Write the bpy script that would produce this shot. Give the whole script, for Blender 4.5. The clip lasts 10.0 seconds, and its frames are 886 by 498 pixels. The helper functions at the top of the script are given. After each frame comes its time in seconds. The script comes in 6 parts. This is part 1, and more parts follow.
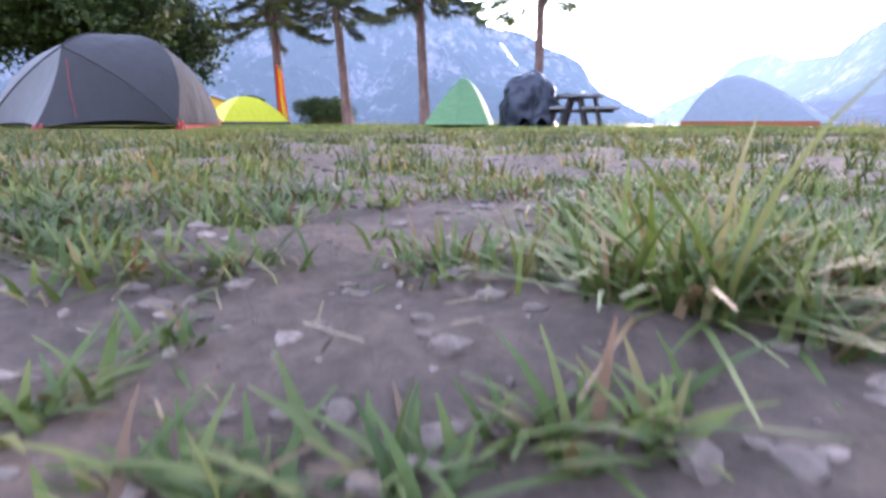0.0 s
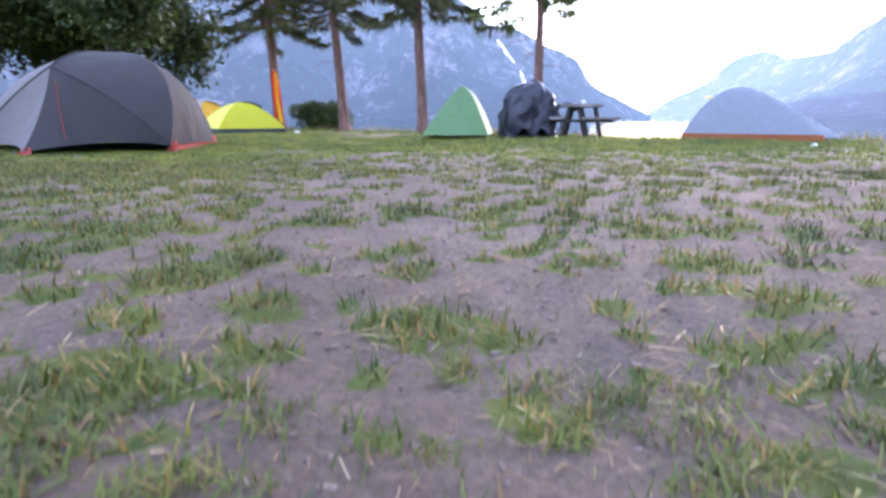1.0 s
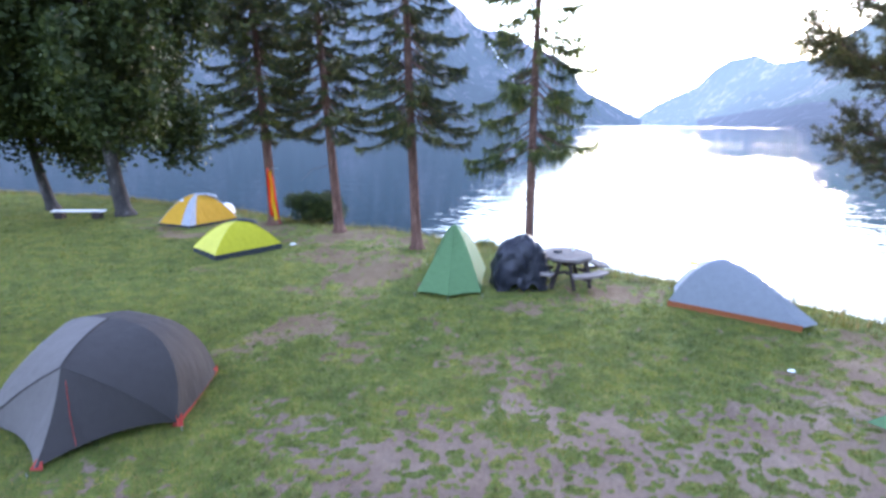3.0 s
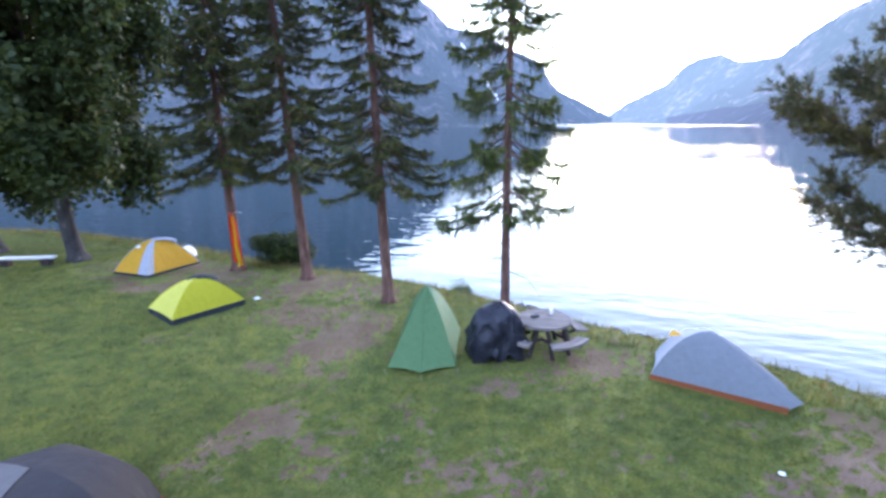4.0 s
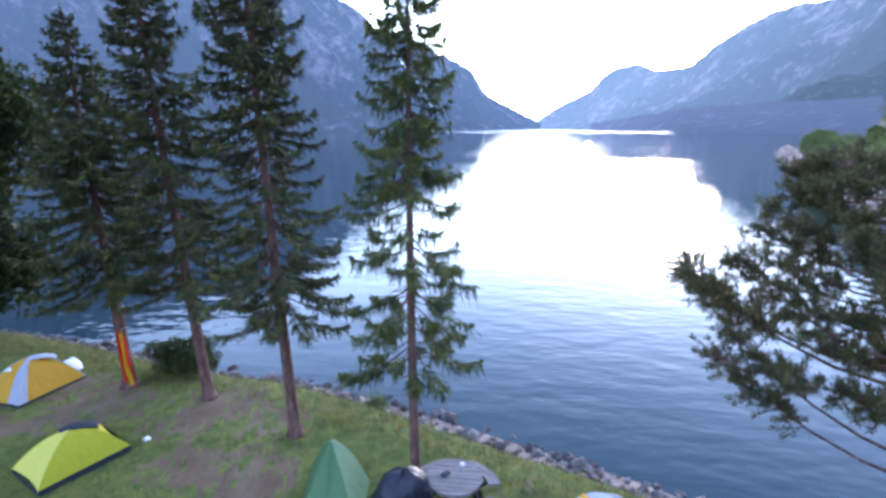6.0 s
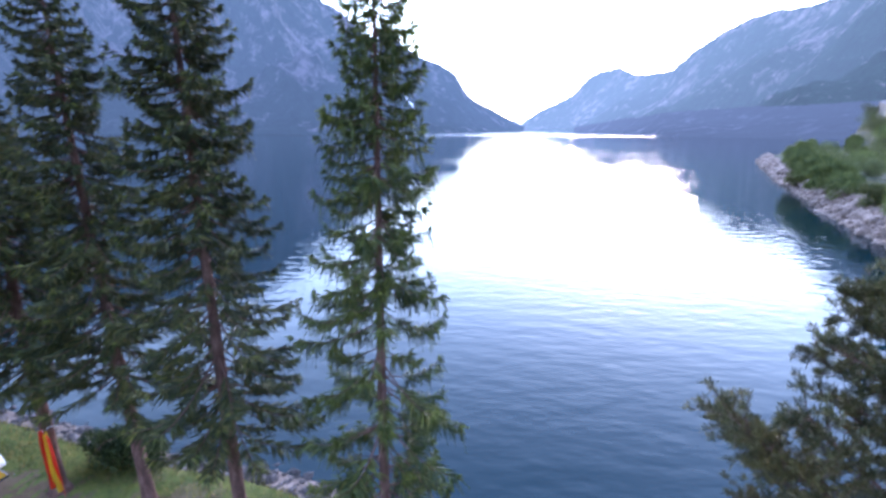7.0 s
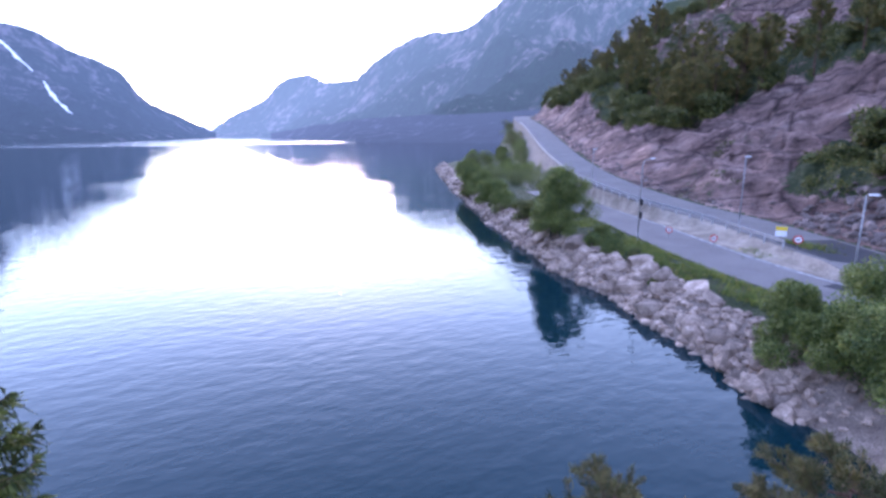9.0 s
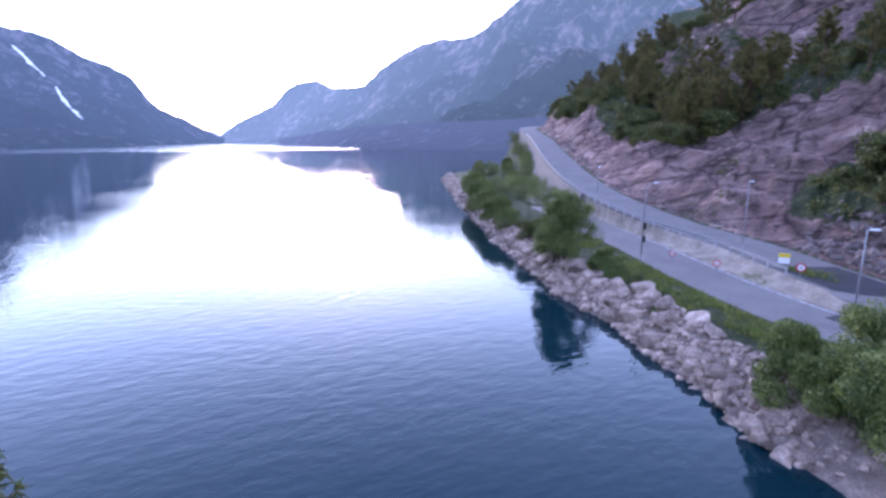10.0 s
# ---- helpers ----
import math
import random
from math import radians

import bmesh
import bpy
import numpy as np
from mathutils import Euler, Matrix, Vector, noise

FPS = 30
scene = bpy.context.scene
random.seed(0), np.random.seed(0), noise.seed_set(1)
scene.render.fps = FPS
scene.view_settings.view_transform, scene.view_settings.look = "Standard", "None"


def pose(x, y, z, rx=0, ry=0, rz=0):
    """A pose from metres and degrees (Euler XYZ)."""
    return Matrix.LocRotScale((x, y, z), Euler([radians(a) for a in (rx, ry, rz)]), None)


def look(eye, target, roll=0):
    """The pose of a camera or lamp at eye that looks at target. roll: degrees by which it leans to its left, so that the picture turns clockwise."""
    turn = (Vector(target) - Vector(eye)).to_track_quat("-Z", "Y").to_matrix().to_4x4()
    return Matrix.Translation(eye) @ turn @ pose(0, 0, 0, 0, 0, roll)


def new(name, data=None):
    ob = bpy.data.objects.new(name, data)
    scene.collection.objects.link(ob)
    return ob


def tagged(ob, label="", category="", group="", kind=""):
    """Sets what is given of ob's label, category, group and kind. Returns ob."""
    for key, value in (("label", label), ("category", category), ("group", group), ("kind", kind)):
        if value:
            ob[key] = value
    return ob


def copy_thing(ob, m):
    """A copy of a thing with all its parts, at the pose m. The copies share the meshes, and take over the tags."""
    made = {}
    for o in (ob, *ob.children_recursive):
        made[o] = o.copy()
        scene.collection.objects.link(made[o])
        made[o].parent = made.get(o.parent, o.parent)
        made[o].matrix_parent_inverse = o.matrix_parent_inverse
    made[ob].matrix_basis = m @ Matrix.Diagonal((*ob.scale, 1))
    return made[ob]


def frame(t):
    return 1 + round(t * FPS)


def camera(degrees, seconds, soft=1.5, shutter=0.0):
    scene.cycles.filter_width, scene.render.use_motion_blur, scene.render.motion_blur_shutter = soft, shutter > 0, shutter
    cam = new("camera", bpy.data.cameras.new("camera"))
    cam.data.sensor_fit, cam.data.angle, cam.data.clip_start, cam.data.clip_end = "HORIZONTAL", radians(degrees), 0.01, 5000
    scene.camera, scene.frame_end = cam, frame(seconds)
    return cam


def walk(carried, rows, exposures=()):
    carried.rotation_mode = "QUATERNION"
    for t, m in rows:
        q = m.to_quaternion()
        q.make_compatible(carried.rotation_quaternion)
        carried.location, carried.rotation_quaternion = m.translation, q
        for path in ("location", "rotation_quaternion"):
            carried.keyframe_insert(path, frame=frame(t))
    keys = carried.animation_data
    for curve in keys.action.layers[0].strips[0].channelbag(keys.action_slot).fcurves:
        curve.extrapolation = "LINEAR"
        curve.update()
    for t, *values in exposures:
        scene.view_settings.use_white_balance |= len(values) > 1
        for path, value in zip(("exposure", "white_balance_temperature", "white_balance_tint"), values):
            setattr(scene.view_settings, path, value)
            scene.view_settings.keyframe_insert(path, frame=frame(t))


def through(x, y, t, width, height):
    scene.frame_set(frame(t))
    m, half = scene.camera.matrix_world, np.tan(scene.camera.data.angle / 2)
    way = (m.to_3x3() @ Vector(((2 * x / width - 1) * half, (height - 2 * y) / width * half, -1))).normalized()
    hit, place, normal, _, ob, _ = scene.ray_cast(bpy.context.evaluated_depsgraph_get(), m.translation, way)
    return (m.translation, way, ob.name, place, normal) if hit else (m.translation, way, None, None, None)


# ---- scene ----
cam = camera(80.8, 10.0, soft=2.9, shutter=0.2)
# seconds, x, y, z, pitch, roll, yaw
PATH = [
    (0, 0.000, 0.000, 0.090, -13.52, -0.06, -0.00),
    (0.5, -0.022, 0.075, 0.215, -13.82, -0.13, -0.14),
    (1, -0.043, 0.213, 0.383, -13.84, -0.14, -0.35),
    (1.5, -0.030, 0.362, 1.069, -13.79, -0.27, -0.67),
    (2, -0.079, 0.457, 1.913, -13.70, -0.45, -0.99),
    (2.5, -0.099, 0.452, 2.728, -13.55, -0.38, -1.14),
    (3.8, -0.026, 1.617, 5.123, -13.66, 0.19, -2.03),
    (4, 0.052, 1.745, 5.195, -13.64, 0.18, -4.02),
    (4.5, 0.202, 2.107, 5.849, -13.42, -0.48, -11.75),
    (5, 0.627, 2.455, 6.663, -13.43, -0.02, -11.96),
    (5.5, 0.806, 2.600, 7.451, -13.20, 0.19, -11.58),
    (5.7, 0.899, 2.681, 7.764, -13.18, 0.17, -11.13),
    (6.8, 1.369, 5.012, 9.743, -12.96, 0.13, -11.87),
    (7, 1.589, 5.551, 9.963, -12.90, -0.01, -12.87),
    (7.5, 2.043, 6.745, 10.920, -13.25, -0.17, -20.05),
    (8, 2.168, 7.197, 11.944, -13.50, 0.12, -27.38),
    (8.5, 2.439, 7.390, 12.901, -12.86, 0.17, -36.91),
    (9, 2.793, 7.568, 13.800, -12.58, 0.58, -44.56),
    (9.5, 3.065, 7.466, 14.812, -12.30, 0.70, -44.34),
    (10, 2.877, 7.311, 15.779, -11.96, 0.32, -43.82),
]
walk(cam, [(t, pose(x, y, z, 90 + p, r, w)) for t, x, y, z, p, r, w in PATH],
     exposures=[(0.0, 5.12, 7700, 38), (0.9, 4.93, 7500, 38), (1.5, 4.7, 7450, 33), (2.5, 4.63, 7300, 30), (4.5, 4.26, 6950, 32), (5.5, 4.08, 6500, 32), (8.0, 4.0, 6450, 41), (10.0, 3.7, 6500, 48)])

# ---- light ----
SUN_AZ, SUN_EL = 33.0, 6.0
world = bpy.data.worlds.new("world")
scene.world = world
world.use_nodes = True
wn, wl = world.node_tree.nodes, world.node_tree.links
sky = wn.new("ShaderNodeTexSky")
sky.sky_type = "NISHITA"
sky.sun_disc = False
sky.sun_elevation = radians(SUN_EL)
sky.sun_rotation = radians(SUN_AZ)
sky.air_density, sky.dust_density, sky.ozone_density = 0.9, 0.1, 2.4
veil = wn.new("ShaderNodeHueSaturation")
veil.inputs["Saturation"].default_value = 0.88  # thin cloud
wl.new(sky.outputs[0], veil.inputs["Color"])
wl.new(veil.outputs[0], wn["Background"].inputs[0])
wn["Background"].inputs[1].default_value = 0.15
sun = new("sun", bpy.data.lights.new("sun", "SUN"))
sun.data.energy, sun.data.angle, sun.data.color = 0.25, radians(14), (1.0, 0.95, 0.9)
sun.matrix_world = look((math.sin(radians(SUN_AZ)) * 50, math.cos(radians(SUN_AZ)) * 50, 50 * math.tan(radians(SUN_EL))), (0, 0, 0))


# ---- materials ----
def nodes_of(name):
    m = bpy.data.materials.new(name)
    m.use_nodes = True
    return m, m.node_tree.nodes, m.node_tree.links, m.node_tree.nodes["Principled BSDF"]


def rgb(c):
    return (*c, 1.0)


def ramp(n, l, src, stops):
    r = n.new("ShaderNodeValToRGB")
    while len(r.color_ramp.elements) < len(stops):
        r.color_ramp.elements.new(0.5)
    for e, (p, c) in zip(r.color_ramp.elements, stops):
        e.position, e.color = p, rgb(c)
    l.new(src, r.inputs[0])
    return r


def noise_tex(n, l, scale, detail=6.0, rough=0.6, coords="Object", stretch=(1, 1, 1)):
    co = n.new("ShaderNodeTexCoord")
    mp = n.new("ShaderNodeMapping")
    mp.inputs["Scale"].default_value = stretch
    l.new(co.outputs[coords], mp.inputs[0])
    t = n.new("ShaderNodeTexNoise")
    t.inputs["Scale"].default_value, t.inputs["Detail"].default_value, t.inputs["Roughness"].default_value = scale, detail, rough
    l.new(mp.outputs[0], t.inputs[0])
    return t


def mix(n, l, fac, a, b, mode="MIX"):
    m = n.new("ShaderNodeMix")
    m.data_type, m.blend_type = "RGBA", mode
    for sock, v in ((0, fac), (6, a), (7, b)):
        if isinstance(v, (int, float)):
            m.inputs[sock].default_value = v
        elif isinstance(v, tuple):
            m.inputs[sock].default_value = rgb(v)
        else:
            l.new(v, m.inputs[sock])
    return m.outputs[2]


def bump(n, l, b, height, strength, distance):
    k = n.new("ShaderNodeBump")
    k.inputs["Strength"].default_value, k.inputs["Distance"].default_value = strength, distance
    l.new(height, k.inputs["Height"])
    l.new(k.outputs[0], b.inputs["Normal"])
    return k


def surface(name, stops, scale, fine=0.0, rough=0.8, relief=0.3, depth=0.02, metal=0.0, stretch=(1, 1, 1), vary=0.0, spec=0.3):
    """A surface whose colour runs through stops by a noise; fine grain on top; vary: by object or by piece."""
    m, n, l, b = nodes_of(name)
    t = noise_tex(n, l, scale, stretch=stretch)
    col = ramp(n, l, t.outputs[0], stops).outputs[0]
    if fine:
        g = noise_tex(n, l, fine, 4.0, stretch=stretch)
        gr = ramp(n, l, g.outputs[0], [(0.3, (0.62, 0.62, 0.62)), (0.7, (1.25, 1.25, 1.25))])
        col = mix(n, l, 1.0, col, gr.outputs[0], "MULTIPLY")
        h = g.outputs[0]
    else:
        h = t.outputs[0]
    if vary:
        geo = n.new("ShaderNodeNewGeometry")
        info = n.new("ShaderNodeObjectInfo")
        add = n.new("ShaderNodeMath")
        add.operation = "ADD"
        l.new(geo.outputs["Random Per Island"], add.inputs[0])
        l.new(info.outputs["Random"], add.inputs[1])
        fr = n.new("ShaderNodeMath")
        fr.operation = "FRACT"
        l.new(add.outputs[0], fr.inputs[0])
        vr = ramp(n, l, fr.outputs[0], [(0.0, (1 - vary,) * 3), (1.0, (1 + vary,) * 3)])
        col = mix(n, l, 1.0, col, vr.outputs[0], "MULTIPLY")
    l.new(col, b.inputs["Base Color"])
    b.inputs["Roughness"].default_value, b.inputs["Metallic"].default_value = rough, metal
    b.inputs["Specular IOR Level"].default_value = spec
    if relief:
        bump(n, l, b, h, relief, depth)
    return m


def leafy(name, stops, rough=0.6, through=0.25):
    """Leaves and blades: each piece takes its own colour from stops, and lets some light through."""
    m, n, l, b = nodes_of(name)
    geo = n.new("ShaderNodeNewGeometry")
    col = ramp(n, l, geo.outputs["Random Per Island"], stops).outputs[0]
    t = noise_tex(n, l, 0.9, 3.0)
    sh = ramp(n, l, t.outputs[0], [(0.3, (0.62, 0.70, 0.72)), (0.7, (1.48, 1.24, 1.0))])
    col = mix(n, l, 1.0, col, sh.outputs[0], "MULTIPLY")
    t = noise_tex(n, l, 3.4, 3.0)
    sh = ramp(n, l, t.outputs[0], [(0.36, (0.60, 0.66, 0.70)), (0.64, (1.38, 1.24, 1.05))])
    col = mix(n, l, 1.0, col, sh.outputs[0], "MULTIPLY")
    l.new(col, b.inputs["Base Color"])
    b.inputs["Roughness"].default_value = rough
    b.inputs["Specular IOR Level"].default_value = 0.25
    tr = n.new("ShaderNodeBsdfTranslucent")
    l.new(col, tr.inputs[0])
    ms = n.new("ShaderNodeMixShader")
    ms.inputs[0].default_value = through
    l.new(b.outputs[0], ms.inputs[1])
    l.new(tr.outputs[0], ms.inputs[2])
    l.new(ms.outputs[0], n["Material Output"].inputs[0])
    return m


def fabric(name, c, scale=9.0, rough=0.7, through=0.25):
    """Thin tent cloth with creases."""
    m, n, l, b = nodes_of(name)
    c = tuple(x * 0.72 for x in c)
    t = noise_tex(n, l, scale, 5.0)
    col = ramp(n, l, t.outputs[0], [(0.25, tuple(x * 0.93 for x in c)), (0.75, tuple(min(1, x * 1.06) for x in c))]).outputs[0]
    l.new(col, b.inputs["Base Color"])
    b.inputs["Roughness"].default_value = rough
    b.inputs["Specular IOR Level"].default_value = 0.2
    cr = noise_tex(n, l, 3.0, 3.0, 0.5, stretch=(1, 1, 0.35))
    bump(n, l, b, cr.outputs[0], 0.8, 0.09)
    tr = n.new("ShaderNodeBsdfTranslucent")
    l.new(col, tr.inputs[0])
    ms = n.new("ShaderNodeMixShader")
    ms.inputs[0].default_value = through
    l.new(b.outputs[0], ms.inputs[1])
    l.new(tr.outputs[0], ms.inputs[2])
    l.new(ms.outputs[0], n["Material Output"].inputs[0])
    return m


def ground_material():
    m, n, l, b = nodes_of("trodden_ground")
    at = n.new("ShaderNodeAttribute")
    at.attribute_name = "cover"
    t1 = noise_tex(n, l, 0.8, 5.0)
    soil = ramp(n, l, t1.outputs[0], [(0.3, (0.155, 0.10, 0.076)), (0.55, (0.212, 0.147, 0.114)), (0.75, (0.282, 0.205, 0.164))]).outputs[0]
    t2 = noise_tex(n, l, 60.0, 10.0, 0.75)
    grit = ramp(n, l, t2.outputs[0], [(0.3, (0.55, 0.55, 0.55)), (0.5, (1, 1, 1)), (0.72, (1.5, 1.45, 1.4))]).outputs[0]
    soil = mix(n, l, 1.0, soil, grit, "MULTIPLY")
    th = n.new("ShaderNodeAttribute")
    th.attribute_name = "thatch"
    dead = ramp(n, l, t1.outputs[0], [(0.3, (0.125, 0.078, 0.044)), (0.7, (0.205, 0.14, 0.082))]).outputs[0]
    soil = mix(n, l, th.outputs["Fac"], soil, mix(n, l, 1.0, dead, grit, "MULTIPLY"))
    t3 = noise_tex(n, l, 13.0, 4.0, 0.62)
    turf = ramp(n, l, t3.outputs[0], [(0.3, (0.175, 0.155, 0.055)), (0.5, (0.125, 0.155, 0.038)), (0.7, (0.085, 0.125, 0.028))]).outputs[0]
    t4 = noise_tex(n, l, 1.9, 5.0, 0.62)
    blotch = ramp(n, l, t4.outputs[0], [(0.34, (0.62, 0.70, 0.72)), (0.5, (1.0, 1.0, 1.0)), (0.66, (1.5, 1.25, 1.1))]).outputs[0]
    turf = mix(n, l, 1.0, turf, blotch, "MULTIPLY")
    edge = n.new("ShaderNodeMath")
    edge.operation = "MULTIPLY_ADD"
    l.new(t3.outputs[0], edge.inputs[0])
    edge.inputs[1].default_value = 1.3
    edge.inputs[2].default_value = -0.65
    add = n.new("ShaderNodeMath")
    add.operation = "ADD"
    add.use_clamp = True
    l.new(at.outputs["Fac"], add.inputs[0])
    l.new(edge.outputs[0], add.inputs[1])
    fac = ramp(n, l, add.outputs[0], [(0.34, (0, 0, 0)), (0.62, (1, 1, 1))]).outputs[0]
    l.new(mix(n, l, fac, soil, turf), b.inputs["Base Color"])
    b.inputs["Roughness"].default_value = 0.95
    b.inputs["Specular IOR Level"].default_value = 0.15
    bump(n, l, b, t2.outputs[0], 1.0, 0.035)
    return m


def strata(n, l, scale, detail, rough, stretch, kind="ShaderNodeTexNoise"):
    """A noise in tilted beds, as the cliff's rock lies."""
    co = n.new("ShaderNodeTexCoord")
    src = co.outputs["Object"]
    for turn, size in (((0, 0, radians(130.6)), (1, 1, 1)), ((0, radians(22.4), 0), (1, 1, 1)), ((0, 0, 0), stretch)):
        mp = n.new("ShaderNodeMapping")
        mp.inputs["Rotation"].default_value = turn
        mp.inputs["Scale"].default_value = size
        l.new(src, mp.inputs[0])
        src = mp.outputs[0]
    t = n.new(kind)
    t.inputs["Scale"].default_value, t.inputs["Detail"].default_value, t.inputs["Roughness"].default_value = scale, detail, rough
    l.new(src, t.inputs[0])
    return t


def hill_material():
    m, n, l, b = nodes_of("rocky_hillside")
    at = n.new("ShaderNodeAttribute")
    at.attribute_name = "cover"
    t1 = strata(n, l, 0.14, 8.0, 0.7, (0.3, 1, 1.6))
    rock = ramp(n, l, t1.outputs[0], [(0.3, (0.100, 0.066, 0.056)), (0.48, (0.180, 0.118, 0.100)), (0.60, (0.262, 0.182, 0.155)), (0.74, (0.47, 0.375, 0.33))]).outputs[0]
    t2 = noise_tex(n, l, 0.9, 8.0, 0.75, stretch=(1, 1, 1.6))
    t5 = strata(n, l, 0.8, 8.0, 0.72, (0.3, 1, 1.2))
    streak = ramp(n, l, t5.outputs[0], [(0.34, (0.5, 0.48, 0.5)), (0.5, (1.0, 1.0, 1.0)), (0.7, (1.3, 1.27, 1.25))]).outputs[0]
    t4 = strata(n, l, 0.42, 6.0, 0.6, (0.16, 1, 1.3))
    slab = ramp(n, l, t4.outputs[0], [(0.36, (0.55, 0.52, 0.54)), (0.46, (1.0, 0.97, 1.0)), (0.60, (1.2, 1.15, 1.15)), (0.68, (2.2, 2.1, 2.1))]).outputs[0]
    rock = mix(n, l, 1.0, rock, slab, "MULTIPLY")
    rock = mix(n, l, 1.0, rock, streak, "MULTIPLY")
    block = strata(n, l, 0.11, 2.0, 0.5, (0.45, 1, 1.7), "ShaderNodeTexVoronoi")
    tone = ramp(n, l, block.outputs["Color"], [(0.1, (0.66, 0.64, 0.68)), (0.5, (1.0, 0.98, 1.0)), (0.9, (1.45, 1.36, 1.34))]).outputs[0]
    rock = mix(n, l, 1.0, rock, tone, "MULTIPLY")
    joint = strata(n, l, 0.11, 2.0, 0.5, (0.45, 1, 1.7), "ShaderNodeTexVoronoi")
    joint.feature = "DISTANCE_TO_EDGE"
    crack = ramp(n, l, joint.outputs["Distance"], [(0.0, (0.30, 0.28, 0.30)), (0.045, (1, 1, 1))]).outputs[0]
    rock = mix(n, l, 1.0, rock, crack, "MULTIPLY")
    veg = ramp(n, l, t2.outputs[0], [(0.3, (0.030, 0.045, 0.020)), (0.55, (0.065, 0.082, 0.036)), (0.75, (0.14, 0.13, 0.075))]).outputs[0]
    add = n.new("ShaderNodeMath")
    add.operation = "MULTIPLY_ADD"
    l.new(t2.outputs[0], add.inputs[0])
    add.inputs[1].default_value = 1.1
    l.new(at.outputs["Fac"], add.inputs[2])
    fac = ramp(n, l, add.outputs[0], [(0.88, (0, 0, 0)), (1.0, (1, 1, 1))]).outputs[0]
    l.new(mix(n, l, fac, rock, veg), b.inputs["Base Color"])
    b.inputs["Roughness"].default_value = 0.9
    b.inputs["Specular IOR Level"].default_value = 0.2
    bump(n, l, b, t5.outputs[0], 1.0, 1.5)
    return m


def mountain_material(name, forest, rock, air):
    """Distant slopes: forest below, bare rock in slabs and gullies; the far air's haze is put in as blue emission."""
    m, n, l, b = nodes_of(name)
    t1 = noise_tex(n, l, 0.0055, 9.0, 0.70, stretch=(1, 1, 0.6))
    t2 = noise_tex(n, l, 0.03, 8.0, 0.7, stretch=(1, 1, 0.4))
    co = n.new("ShaderNodeTexCoord")
    sx = n.new("ShaderNodeSeparateXYZ")
    l.new(co.outputs["Object"], sx.inputs[0])
    ma = n.new("ShaderNodeMath")
    ma.operation = "MULTIPLY_ADD"
    l.new(sx.outputs[2], ma.inputs[0])
    ma.inputs[1].default_value = 0.00022
    l.new(t1.outputs[0], ma.inputs[2])
    mb = n.new("ShaderNodeMath")
    mb.operation = "MULTIPLY_ADD"
    l.new(t2.outputs[0], mb.inputs[0])
    mb.inputs[1].default_value = 0.9
    l.new(ma.outputs[0], mb.inputs[2])
    mc = n.new("ShaderNodeMath")
    mc.operation = "MULTIPLY"
    l.new(mb.outputs[0], mc.inputs[0])
    mc.inputs[1].default_value = 0.6
    fac = ramp(n, l, mc.outputs[0], [(0.61, (0, 0, 0)), (0.72, (1, 1, 1))]).outputs[0]
    fcol = ramp(n, l, t2.outputs[0], [(0.3, tuple(x * 0.6 for x in forest)), (0.7, tuple(x * 1.4 for x in forest))]).outputs[0]
    rcol = ramp(n, l, t2.outputs[0], [(0.3, tuple(x * 0.65 for x in rock)), (0.68, tuple(x * 1.5 for x in rock))]).outputs[0]
    l.new(mix(n, l, fac, fcol, rcol), b.inputs["Base Color"])
    b.inputs["Roughness"].default_value = 1.0
    b.inputs["Specular IOR Level"].default_value = 0.0
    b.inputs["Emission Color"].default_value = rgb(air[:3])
    # painted haze: the slopes emit more blue the further off they stand
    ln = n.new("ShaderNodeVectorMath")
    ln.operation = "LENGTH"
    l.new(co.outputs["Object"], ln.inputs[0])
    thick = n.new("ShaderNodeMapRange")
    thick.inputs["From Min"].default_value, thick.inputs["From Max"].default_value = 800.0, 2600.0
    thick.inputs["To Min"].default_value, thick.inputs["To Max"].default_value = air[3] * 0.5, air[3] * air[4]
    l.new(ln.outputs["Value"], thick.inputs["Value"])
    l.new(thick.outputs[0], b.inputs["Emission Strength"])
    bump(n, l, b, t2.outputs[0], 1.0, 26.0)
    return m


